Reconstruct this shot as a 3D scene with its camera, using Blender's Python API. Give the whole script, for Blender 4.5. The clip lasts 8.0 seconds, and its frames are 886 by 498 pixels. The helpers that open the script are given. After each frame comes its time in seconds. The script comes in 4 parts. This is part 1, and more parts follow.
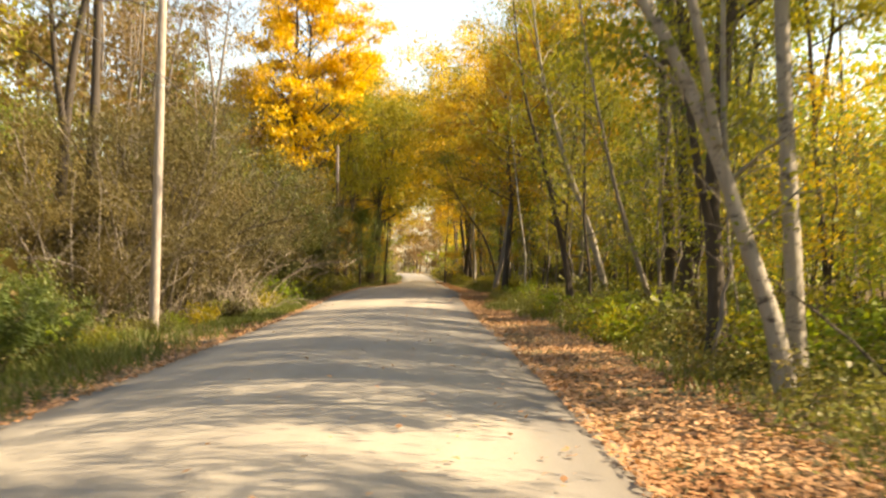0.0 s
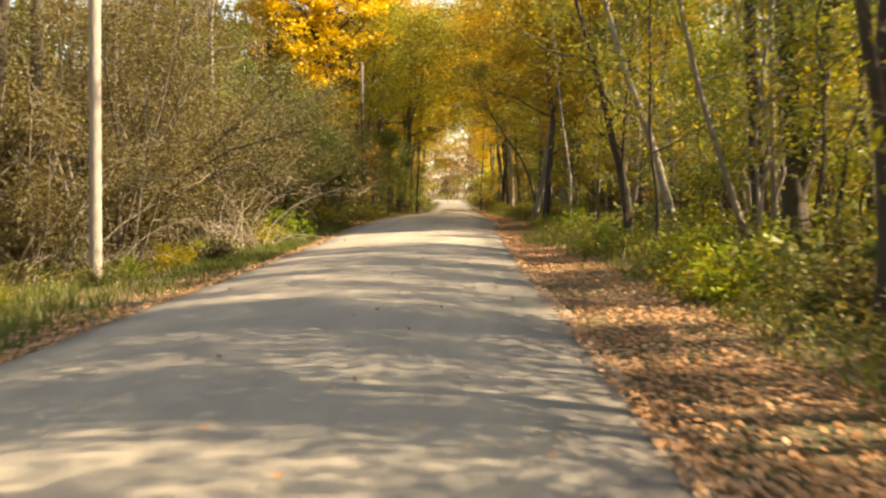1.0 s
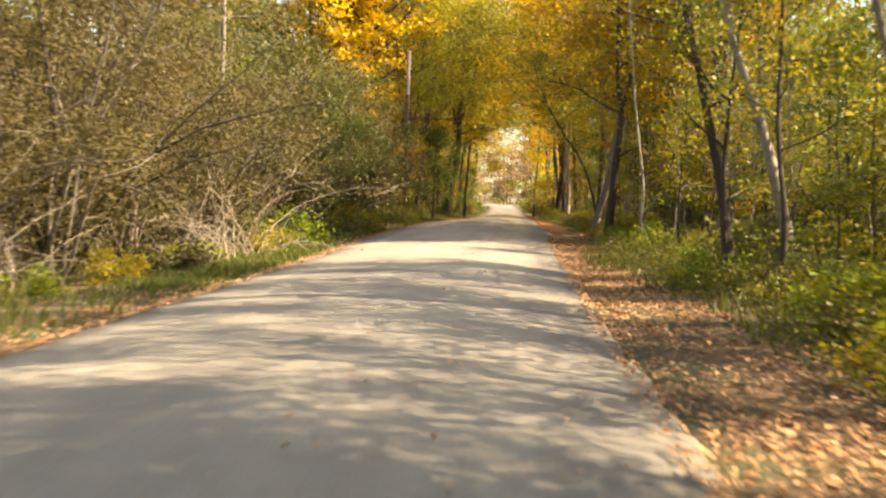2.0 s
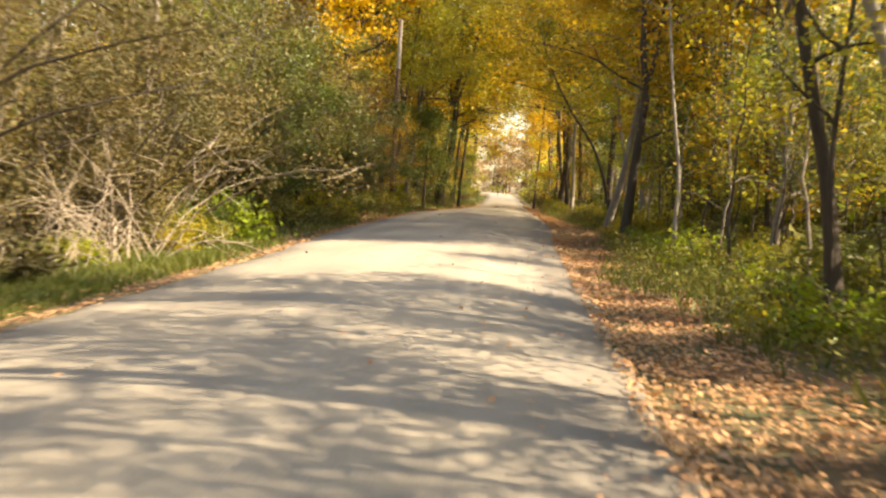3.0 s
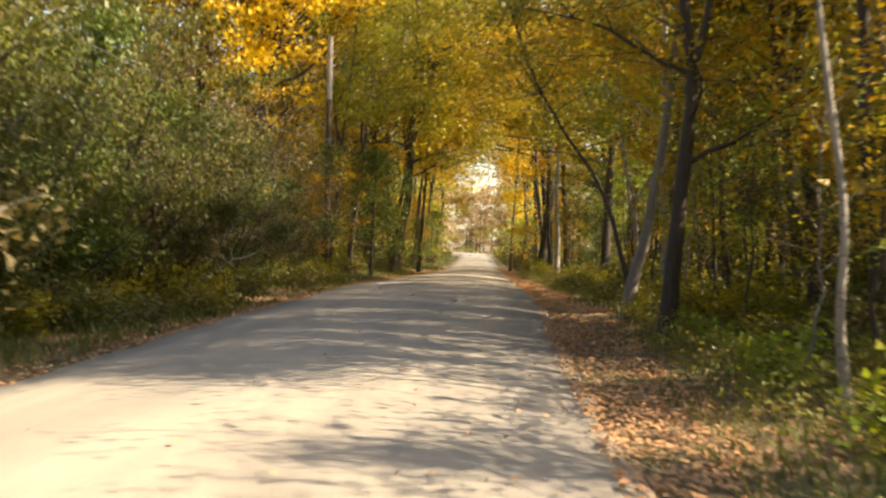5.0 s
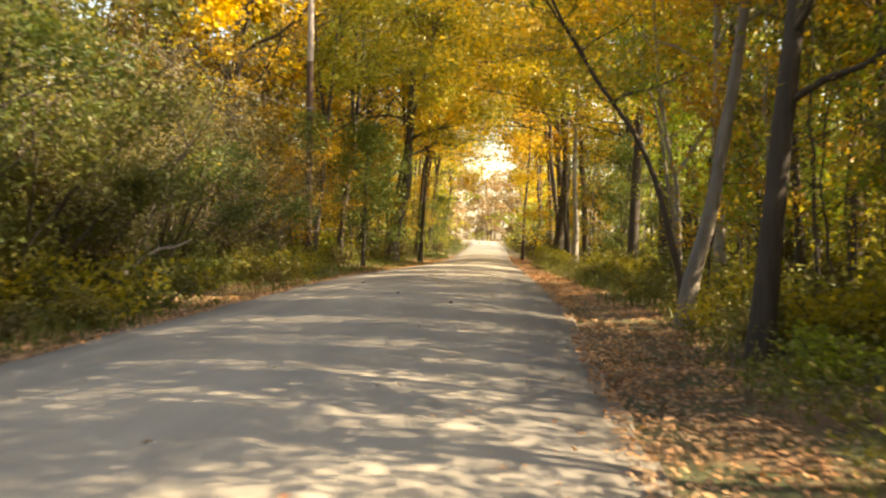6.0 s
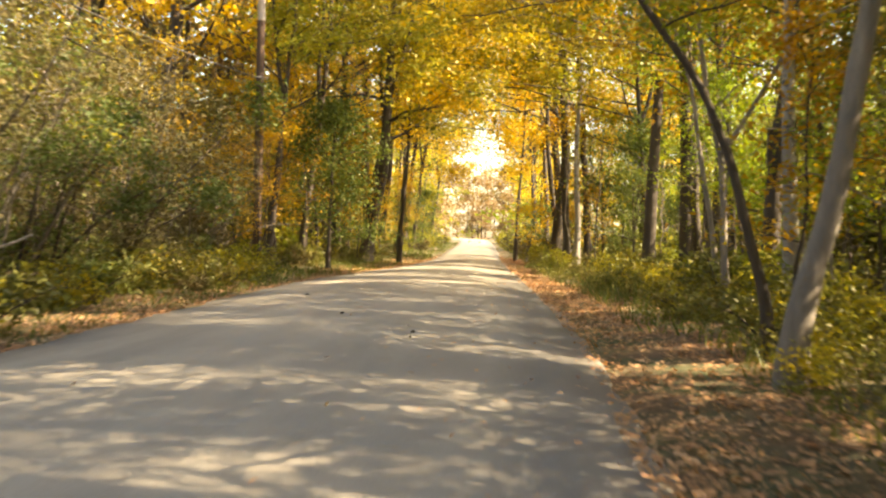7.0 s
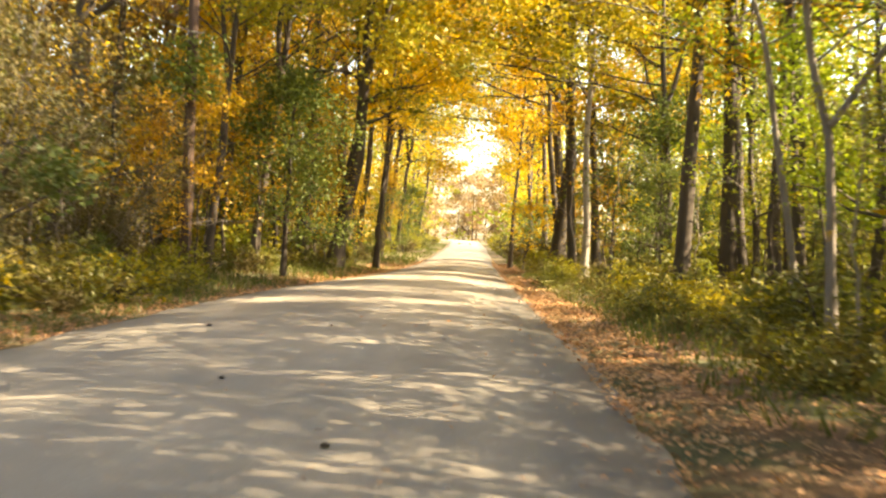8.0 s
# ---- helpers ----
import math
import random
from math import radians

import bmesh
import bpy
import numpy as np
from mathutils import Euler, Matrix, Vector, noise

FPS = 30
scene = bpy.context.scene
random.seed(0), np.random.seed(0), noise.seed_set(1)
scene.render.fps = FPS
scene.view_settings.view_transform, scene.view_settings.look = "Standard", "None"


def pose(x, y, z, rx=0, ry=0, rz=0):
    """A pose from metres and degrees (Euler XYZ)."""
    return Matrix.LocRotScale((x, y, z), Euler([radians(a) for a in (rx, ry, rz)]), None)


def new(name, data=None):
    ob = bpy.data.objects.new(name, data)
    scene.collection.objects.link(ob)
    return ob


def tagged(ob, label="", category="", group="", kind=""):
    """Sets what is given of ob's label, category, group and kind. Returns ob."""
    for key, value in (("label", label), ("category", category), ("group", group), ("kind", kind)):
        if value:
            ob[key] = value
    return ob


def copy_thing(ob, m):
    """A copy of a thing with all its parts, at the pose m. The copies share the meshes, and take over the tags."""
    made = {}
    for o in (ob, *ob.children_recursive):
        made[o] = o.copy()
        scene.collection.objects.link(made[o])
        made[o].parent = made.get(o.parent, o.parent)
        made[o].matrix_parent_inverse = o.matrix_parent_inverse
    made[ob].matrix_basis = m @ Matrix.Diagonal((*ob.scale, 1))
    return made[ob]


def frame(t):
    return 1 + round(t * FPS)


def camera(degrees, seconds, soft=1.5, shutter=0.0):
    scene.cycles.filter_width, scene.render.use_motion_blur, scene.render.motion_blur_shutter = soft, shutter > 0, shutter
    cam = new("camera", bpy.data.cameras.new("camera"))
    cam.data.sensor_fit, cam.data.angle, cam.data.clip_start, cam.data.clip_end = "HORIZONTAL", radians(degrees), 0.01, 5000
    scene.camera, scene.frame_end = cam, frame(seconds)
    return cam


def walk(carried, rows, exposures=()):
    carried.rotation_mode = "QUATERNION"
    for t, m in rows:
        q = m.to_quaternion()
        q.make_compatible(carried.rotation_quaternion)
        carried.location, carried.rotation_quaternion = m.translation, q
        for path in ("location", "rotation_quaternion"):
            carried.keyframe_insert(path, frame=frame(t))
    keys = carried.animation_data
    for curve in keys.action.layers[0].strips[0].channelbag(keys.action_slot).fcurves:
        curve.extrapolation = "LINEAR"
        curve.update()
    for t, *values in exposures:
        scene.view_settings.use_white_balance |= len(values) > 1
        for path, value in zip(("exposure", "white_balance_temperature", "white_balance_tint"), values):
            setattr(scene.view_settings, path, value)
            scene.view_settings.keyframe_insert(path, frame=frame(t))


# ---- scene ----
cam = camera(41.1, 8.0, 2.3, 0.5)
METRES, EYE, TILT, LEAN, TURN = 63.0, 1.5, 0.95, 0.0, 0.0
ROWS = [
    (0.0, 0.0, 0.0, 0.0, 0.0, 0.0, 0.0),
    (0.5, 0.0022, 0.0559, -0.0006, 0.37, -2.2, -0.25),
    (1.0, 0.0043, 0.1132, -0.0011, 1.86, -3.57, 0.79),
    (1.5, 0.0054, 0.1724, -0.0023, 3.66, -3.54, 0.18),
    (1.7, 0.0053, 0.1968, -0.0027, 4.42, -3.57, -1.43),
    (2.8, 0.0031, 0.3362, -0.004, 4.7, -2.99, -1.23),
    (3.0, 0.003, 0.362, -0.0044, 4.5, -4.07, -3.15),
    (3.5, 0.003, 0.426, -0.0055, 3.06, -1.37, 0.55),
    (4.0, 0.0027, 0.4888, -0.0067, 2.33, -1.99, -0.27),
    (4.5, 0.0035, 0.5549, -0.0072, 1.46, -0.71, 2.4),
    (5.0, 0.0021, 0.617, -0.0081, 3.26, -1.07, -1.08),
    (5.2, 0.0019, 0.6413, -0.0086, 3.3, -1.43, -1.9),
    (6.3, 0.0018, 0.777, -0.0125, 3.85, -1.85, -0.34),
    (6.5, 0.0016, 0.8025, -0.013, 3.73, -2.17, -0.35),
    (7.0, 0.0003, 0.8678, -0.014, 3.39, -1.75, -1.12),
    (7.5, -0.0013, 0.9343, -0.0147, 2.76, -1.51, -0.34),
    (8.0, -0.0031, 0.9995, -0.0152, 2.96, -1.71, -2.19),
]
EXPOSURE, KELVIN, TINT = 2.06, 8900.0, 12.0
walk(cam, [(t, pose(0, 0, EYE, TILT, LEAN, TURN) @ pose(METRES * x, METRES * y, METRES * z, 90 + pitch, roll, yaw)) for t, x, y, z, yaw, pitch, roll in ROWS],
     exposures=[(t, EXPOSURE + more, KELVIN + warm, TINT - (1.5 if t > 6 else 0.0)) for t, more, warm in ((0.0, -0.42, 300.0), (1.0, -0.36, 500.0), (1.5, -0.21, 150.0), (3.0, -0.13, -100.0), (3.5, -0.22, -300.0), (4.0, -0.26, -700.0), (4.5, -0.38, -800.0), (5.0, -0.38, -800.0), (6.5, 0.33, 400.0), (7.0, 0.45, 300.0), (7.5, 0.54, 300.0), (8.0, 0.57, 300.0))])

import itertools

# ---- world, sun, exposure ----
SUN_DIR = Vector((0.74, -0.05, 0.66)).normalized()      # from the road towards the sun
world = bpy.data.worlds.new("sky")
scene.world = world
world.use_nodes = True
wn = world.node_tree.nodes
sky_tex = wn.new("ShaderNodeTexSky")
sky_tex.sky_type = "NISHITA"
sky_tex.sun_disc = False
sky_tex.sun_elevation = math.asin(SUN_DIR.z)
sky_tex.sun_rotation = math.atan2(SUN_DIR.x, SUN_DIR.y)
world.node_tree.links.new(sky_tex.outputs[0], wn["Background"].inputs[0])
wn["Background"].inputs[1].default_value = 0.12
sun = new("sun", bpy.data.lights.new("sun", "SUN"))
sun.data.energy, sun.data.angle, sun.data.color = 5.0, radians(0.55), (1.0, 0.92, 0.78)
sun.rotation_euler = SUN_DIR.to_track_quat("Z", "Y").to_euler()


# ---- materials ----
def material(name):
    m = bpy.data.materials.new(name)
    m.use_nodes = True
    return m, m.node_tree.nodes, m.node_tree.links, m.node_tree.nodes["Principled BSDF"]


def ramp(nodes, stops):
    r = nodes.new("ShaderNodeValToRGB")
    e = r.color_ramp.elements
    while len(e) < len(stops):
        e.new(0.5)
    for el, (p, c) in zip(e, stops):
        el.position, el.color = p, (*c, 1)
    return r


def noise_tex(nodes, links, scale, detail=4, rough=0.6, stretch=None, space="Object"):
    co = nodes.new("ShaderNodeTexCoord")
    n = nodes.new("ShaderNodeTexNoise")
    n.inputs["Scale"].default_value, n.inputs["Detail"].default_value, n.inputs["Roughness"].default_value = scale, detail, rough
    if stretch:
        mp = nodes.new("ShaderNodeMapping")
        mp.inputs["Scale"].default_value = stretch
        links.new(co.outputs[space], mp.inputs["Vector"])
        links.new(mp.outputs[0], n.inputs["Vector"])
    else:
        links.new(co.outputs[space], n.inputs["Vector"])
    return n


def mixed(nodes, links, fac, a, b, mode="MIX"):
    m = nodes.new("ShaderNodeMix")
    m.data_type, m.blend_type = "RGBA", mode
    for sock, v in ((m.inputs[0], fac), (m.inputs[6], a), (m.inputs[7], b)):
        if isinstance(v, bpy.types.NodeSocket):
            links.new(v, sock)
        elif isinstance(v, tuple):
            sock.default_value = (*v, 1)
        else:
            sock.default_value = v
    return m.outputs[2]


def bumped(nodes, links, height, bsdf, strength, distance):
    b = nodes.new("ShaderNodeBump")
    b.inputs["Strength"].default_value, b.inputs["Distance"].default_value = strength, distance
    links.new(height, b.inputs["Height"])
    links.new(b.outputs[0], bsdf.inputs["Normal"])


def leaf_material(name, stops, through_light=0.5, rough=0.45):
    """A leaf: each one its own colour, part of the light passes through it."""
    m, n, l, p = material(name)
    geo = n.new("ShaderNodeNewGeometry")
    info = n.new("ShaderNodeObjectInfo")
    r = ramp(n, stops)
    patch = noise_tex(n, l, 0.45, 2)
    add = n.new("ShaderNodeMath")
    add.operation = "MULTIPLY_ADD"
    l.new(patch.outputs[0], add.inputs[0])
    add.inputs[1].default_value = 1.25
    single = n.new("ShaderNodeMath")
    single.operation = "MULTIPLY"
    l.new(geo.outputs["Random Per Island"], single.inputs[0])
    single.inputs[1].default_value = 0.26
    spray = noise_tex(n, l, 1.7, 2)
    both = n.new("ShaderNodeMath")
    both.operation = "MULTIPLY_ADD"
    l.new(spray.outputs[0], both.inputs[0])
    both.inputs[1].default_value = 0.6
    l.new(single.outputs[0], both.inputs[2])
    l.new(both.outputs[0], add.inputs[2])
    add2 = n.new("ShaderNodeMath")
    add2.operation = "MULTIPLY_ADD"
    l.new(info.outputs["Random"], add2.inputs[0])
    add2.inputs[1].default_value = 0.35
    l.new(add.outputs[0], add2.inputs[2])
    rng_map = n.new("ShaderNodeMapRange")
    rng_map.inputs[1].default_value, rng_map.inputs[2].default_value = 0.72, 1.68
    l.new(add2.outputs[0], rng_map.inputs[0])
    l.new(rng_map.outputs[0], r.inputs[0])
    l.new(r.outputs[0], p.inputs["Base Color"])
    p.inputs["Roughness"].default_value = rough
    p.inputs["Specular IOR Level"].default_value = 0.25
    tr = n.new("ShaderNodeBsdfTranslucent")
    l.new(mixed(n, l, 1.0, r.outputs[0], (1.0, 0.92, 0.55), "MULTIPLY"), tr.inputs[0])
    mx = n.new("ShaderNodeMixShader")
    mx.inputs[0].default_value = through_light
    l.new(p.outputs[0], mx.inputs[1])
    l.new(tr.outputs[0], mx.inputs[2])
    l.new(mx.outputs[0], n["Material Output"].inputs[0])
    return m


def bark_material(name, dark, light, scale=9.0, spots=None):
    m, n, l, p = material(name)
    fine = noise_tex(n, l, scale, 6, 0.7, (1.0, 1.0, 0.18))
    broad = noise_tex(n, l, 1.3, 3)
    r = ramp(n, [(0.3, dark), (0.7, light)])
    l.new(fine.outputs[0], r.inputs[0])
    col = mixed(n, l, broad.outputs[0], r.outputs[0], tuple(c * 0.6 for c in light))
    if spots:
        band = noise_tex(n, l, 4.0, 5, 0.75, (0.8, 0.8, 1.7))
        rs = ramp(n, [(0.54, (0, 0, 0)), (0.64, (1, 1, 1))])
        l.new(band.outputs[0], rs.inputs[0])
        col = mixed(n, l, rs.outputs[0], col, spots)
    l.new(col, p.inputs["Base Color"])
    p.inputs["Roughness"].default_value = 0.85
    bumped(n, l, fine.outputs[0], p, 0.7, 0.03)
    return m


LEAF_YELLOW = leaf_material("yellow_maple_leaves", [(0.0, (0.58, 0.36, 0.03)), (0.45, (0.74, 0.49, 0.035)), (0.8, (0.72, 0.52, 0.045)), (1.0, (0.40, 0.38, 0.05))], 0.42)
LEAF_AMBER = leaf_material("amber_leaves", [(0.0, (0.34, 0.15, 0.02)), (0.3, (0.47, 0.26, 0.022)), (0.7, (0.47, 0.33, 0.03)), (1.0, (0.22, 0.20, 0.035))], 0.4)
LEAF_GOLDGREEN = leaf_material("yellow_green_leaves", [(0.0, (0.56, 0.42, 0.04)), (0.4, (0.34, 0.315, 0.042)), (0.75, (0.18, 0.22, 0.036)), (1.0, (0.09, 0.135, 0.028))], 0.55)
LEAF_LIME = leaf_material("lime_green_leaves", [(0.0, (0.46, 0.39, 0.04)), (0.35, (0.27, 0.35, 0.038)), (0.8, (0.17, 0.26, 0.035)), (1.0, (0.09, 0.16, 0.03))], 0.5)
LEAF_GREEN = leaf_material("green_leaves", [(0.0, (0.24, 0.23, 0.05)), (0.35, (0.13, 0.17, 0.04)), (0.75, (0.085, 0.125, 0.033)), (1.0, (0.25, 0.19, 0.06))], 0.38)
LEAF_GOLD = leaf_material("olive_gold_leaves", [(0.0, (0.52, 0.33, 0.028)), (0.35, (0.45, 0.335, 0.03)), (0.7, (0.25, 0.24, 0.03)), (1.0, (0.11, 0.14, 0.024))], 0.38)
LEAF_DULL = leaf_material("dull_olive_leaves", [(0.0, (0.27, 0.21, 0.06)), (0.2, (0.165, 0.125, 0.05)), (0.55, (0.105, 0.092, 0.037)), (0.8, (0.078, 0.082, 0.031)), (1.0, (0.14, 0.075, 0.036))], 0.28, 0.65)
LEAF_SAGE = leaf_material("sage_green_leaves", [(0.0, (0.30, 0.29, 0.13)), (0.35, (0.18, 0.20, 0.075)), (0.75, (0.10, 0.13, 0.045)), (1.0, (0.22, 0.24, 0.10))], 0.35, 0.35)
LEAF_TAN = leaf_material("tan_orange_leaves", [(0.0, (0.19, 0.10, 0.04)), (0.5, (0.23, 0.145, 0.055)), (1.0, (0.16, 0.135, 0.05))], 0.35)
# paler version of the tan leaves: sunlight at the road's end is in the colour
LEAF_FAR = leaf_material("painted_sunlit_tan_leaves", [(0.0, (0.30, 0.185, 0.095)), (0.5, (0.34, 0.23, 0.115)), (1.0, (0.26, 0.20, 0.10))], 0.3, 0.7)
LITTER = leaf_material("dry_fallen_leaves", [(0.0, (0.24, 0.10, 0.05)), (0.3, (0.40, 0.20, 0.095)), (0.7, (0.53, 0.315, 0.17)), (0.93, (0.64, 0.45, 0.28)), (1.0, (0.60, 0.42, 0.08))], 0.15, 0.6)
GRASS = leaf_material("verge_grass", [(0.0, (0.26, 0.22, 0.075)), (0.4, (0.14, 0.155, 0.04)), (0.8, (0.095, 0.13, 0.033)), (1.0, (0.36, 0.29, 0.14))], 0.4)
WEEDS = leaf_material("olive_weeds", [(0.0, (0.34, 0.21, 0.085)), (0.3, (0.25, 0.20, 0.06)), (0.7, (0.16, 0.18, 0.045)), (1.0, (0.36, 0.34, 0.08))], 0.4)
LEAF_OLIVE = leaf_material("olive_leaves", [(0.0, (0.30, 0.23, 0.06)), (0.35, (0.17, 0.165, 0.045)), (0.75, (0.12, 0.14, 0.035)), (1.0, (0.25, 0.17, 0.055))], 0.36)
LEAF_HAZE = leaf_material("bronze_olive_leaves", [(0.0, (0.30, 0.23, 0.07)), (0.3, (0.17, 0.132, 0.055)), (0.65, (0.125, 0.105, 0.045)), (1.0, (0.075, 0.066, 0.03))], 0.35, 0.7)
BARK_DARK = bark_material("dark_bark", (0.024, 0.018, 0.013), (0.095, 0.072, 0.053))
BARK_GREY = bark_material("grey_bark", (0.10, 0.085, 0.07), (0.33, 0.28, 0.23))
BARK_BIRCH = bark_material("white_birch_bark", (0.17, 0.145, 0.115), (0.44, 0.39, 0.325), 6.0, (0.08, 0.066, 0.053))
BARK_TWIG = bark_material("bare_twig_bark", (0.20, 0.15, 0.11), (0.48, 0.40, 0.31), 14.0)
POLE_WOOD = bark_material("weathered_pole_wood", (0.20, 0.145, 0.11), (0.58, 0.50, 0.43), 16.0)
# red-brown wood, with the lower shaft's shade put into the colour
POLE_BROWN = bark_material("shaded_red_brown_pole_wood", (0.04, 0.022, 0.015), (0.13, 0.075, 0.05), 16.0)

ASPHALT, n, l, p = material("worn_asphalt")
grain = noise_tex(n, l, 55.0, 6, 0.8)
patchy = noise_tex(n, l, 0.5, 5, 0.65, (1.0, 0.35, 1.0))
tracks = noise_tex(n, l, 1.1, 3, 0.5, (1.6, 0.06, 1.0))
rg = ramp(n, [(0.25, (0.235, 0.208, 0.17)), (0.75, (0.45, 0.402, 0.335))])
l.new(grain.outputs[0], rg.inputs[0])
rp = ramp(n, [(0.35, (0.74, 0.735, 0.72)), (0.68, (1.0, 0.98, 0.93))])
l.new(patchy.outputs[0], rp.inputs[0])
rt = ramp(n, [(0.4, (0.86, 0.86, 0.87)), (0.62, (1.0, 1.0, 1.0))])
l.new(tracks.outputs[0], rt.inputs[0])
uv = n.new("ShaderNodeUVMap")
sep = n.new("ShaderNodeSeparateXYZ")
l.new(uv.outputs[0], sep.inputs[0])
shift = n.new("ShaderNodeMath")
shift.operation = "MULTIPLY_ADD"
l.new(patchy.outputs[0], shift.inputs[0])
shift.inputs[1].default_value = 0.08
l.new(sep.outputs[0], shift.inputs[2])
worn = ramp(n, [(0.0, (0.62, 0.64, 0.68)), (0.07, (0.70, 0.72, 0.76)), (0.16, (1, 1, 1)), (0.86, (1, 1, 1)), (0.94, (0.68, 0.70, 0.75)), (1.0, (0.6, 0.6, 0.62))])
l.new(shift.outputs[0], worn.inputs[0])
surface = mixed(n, l, 1.0, mixed(n, l, 1.0, rg.outputs[0], rp.outputs[0], "MULTIPLY"), rt.outputs[0], "MULTIPLY")
l.new(mixed(n, l, 1.0, surface, worn.outputs[0], "MULTIPLY"), p.inputs["Base Color"])
p.inputs["Roughness"].default_value = 0.8
bumped(n, l, grain.outputs[0], p, 0.5, 0.006)

GROUND, n, l, p = material("forest_floor")
fine = noise_tex(n, l, 14.0, 6, 0.75)
broad = noise_tex(n, l, 0.6, 4, 0.6)
ra = ramp(n, [(0.25, (0.045, 0.03, 0.018)), (0.5, (0.145, 0.085, 0.043)), (0.75, (0.25, 0.155, 0.077))])
l.new(fine.outputs[0], ra.inputs[0])
rb = ramp(n, [(0.25, (0.035, 0.04, 0.016)), (0.75, (0.12, 0.12, 0.045))])
l.new(fine.outputs[0], rb.inputs[0])
rc = ramp(n, [(0.42, (0, 0, 0)), (0.6, (1, 1, 1))])
l.new(broad.outputs[0], rc.inputs[0])
l.new(mixed(n, l, rc.outputs[0], ra.outputs[0], rb.outputs[0]), p.inputs["Base Color"])
p.inputs["Roughness"].default_value = 0.95
bumped(n, l, fine.outputs[0], p, 0.8, 0.05)

WIRE, n, l, p = material("weathered_cable")
p.inputs["Base Color"].default_value, p.inputs["Roughness"].default_value = (0.07, 0.067, 0.062, 1), 0.6
STEEL, n, l, p = material("galvanised_steel")
p.inputs["Base Color"].default_value, p.inputs["Metallic"].default_value, p.inputs["Roughness"].default_value = (0.45, 0.45, 0.45, 1), 0.9, 0.5
DIRT, n, l, p = material("dark_dirt")
lumps = noise_tex(n, l, 40.0, 4, 0.7)
rr = ramp(n, [(0.3, (0.03, 0.023, 0.016)), (0.7, (0.11, 0.085, 0.06))])
l.new(lumps.outputs[0], rr.inputs[0])
l.new(rr.outputs[0], p.inputs["Base Color"])
p.inputs["Roughness"].default_value = 0.95
BOX_PAINT, n, l, p = material("dark_weathered_board")
grainy = noise_tex(n, l, 12.0, 4, 0.6, (1.0, 1.0, 0.2))
rr = ramp(n, [(0.3, (0.03, 0.022, 0.016)), (0.7, (0.08, 0.06, 0.045))])
l.new(grainy.outputs[0], rr.inputs[0])
l.new(rr.outputs[0], p.inputs["Base Color"])


# ---- building helpers ----
def mesh_of(name, verts, quads, mat, smooth=False):
    """One mesh from arrays of vertices and of faces, all with three or all with four corners."""
    verts, quads = np.asarray(verts, np.float32), np.asarray(quads, np.int32)
    me = bpy.data.meshes.new(name)
    me.vertices.add(len(verts))
    me.vertices.foreach_set("co", verts.ravel())
    me.loops.add(quads.size)
    me.loops.foreach_set("vertex_index", quads.ravel())
    me.polygons.add(len(quads))
    me.polygons.foreach_set("loop_start", np.arange(0, quads.size, quads.shape[1], dtype=np.int32))
    if smooth:
        me.polygons.foreach_set("use_smooth", np.ones(len(quads), bool))
    me.update(calc_edges=True)
    me.materials.append(mat)
    return me


def merged(pieces):
    vs, fs, k = [], [], 0
    for v, f in pieces:
        vs.append(v)
        fs.append(f + k)
        k += len(v)
    return np.concatenate(vs), np.concatenate(fs)


def part(name, data, mat, parent, label="", smooth=False):
    ob = new(name, mesh_of(name, *data, mat, smooth))
    ob.parent = parent
    if label:
        ob["label"] = label
    return ob


def tube(pts, radii, sides=6, ridge=0.0, rng=None):
    """A bent, tapering round stem through the given points."""
    pts, radii = np.asarray(pts, float), np.asarray(radii, float)
    t = np.gradient(pts, axis=0)
    t /= np.linalg.norm(t, axis=1)[:, None] + 1e-9
    ref = np.where(np.abs(t[:, 2:3]) > 0.8, np.array([[1.0, 0.0, 0.0]]), np.array([[0.0, 0.0, 1.0]]))
    u = np.cross(t, ref)
    u /= np.linalg.norm(u, axis=1)[:, None] + 1e-9
    w = np.cross(t, u)
    a = np.linspace(0, 2 * math.pi, sides, endpoint=False)
    rr = radii[:, None] * np.ones(sides)
    if ridge and rng is not None:
        rr = rr * (1 + ridge * rng.standard_normal(rr.shape))
    v = pts[:, None, :] + rr[..., None] * (np.cos(a)[None, :, None] * u[:, None, :] + np.sin(a)[None, :, None] * w[:, None, :])
    i, j = np.meshgrid(np.arange(len(pts) - 1), np.arange(sides), indexing="ij")
    k = (j + 1) % sides
    f = np.stack([i * sides + j, i * sides + k, (i + 1) * sides + k, (i + 1) * sides + j], -1).reshape(-1, 4)
    return v.reshape(-1, 3), f


def leaves(centres, size, rng, flat=0.5, narrow=0.62, droop=0.25, plain=False):
    """A folded four-cornered leaf at every centre, or a plain three-cornered one."""
    c = np.asarray(centres, float)
    k = len(c)
    d = rng.standard_normal((k, 3))
    d[:, 2] = d[:, 2] * 0.5 - droop
    d /= np.linalg.norm(d, axis=1)[:, None]
    up = rng.standard_normal((k, 3)) * (1 - flat)
    up[:, 2] += flat
    s = np.cross(d, up)
    s /= np.linalg.norm(s, axis=1)[:, None] + 1e-6
    nn = np.cross(s, d)
    ln = size * rng.uniform(0.65, 1.3, k)[:, None]
    base, tip = c - d * ln * 0.5, c + d * ln * 0.5
    if plain:
        v = np.stack([base + s * ln * narrow * 0.5, tip, base - s * ln * narrow * 0.5], 1).reshape(-1, 3)
        return v, np.arange(3 * k).reshape(k, 3)
    mid = c - d * ln * 0.05 + nn * ln * 0.12
    v = np.stack([base, mid + s * ln * narrow * 0.5, tip, mid - s * ln * narrow * 0.5], 1).reshape(-1, 3)
    return v, np.arange(4 * k).reshape(k, 4)


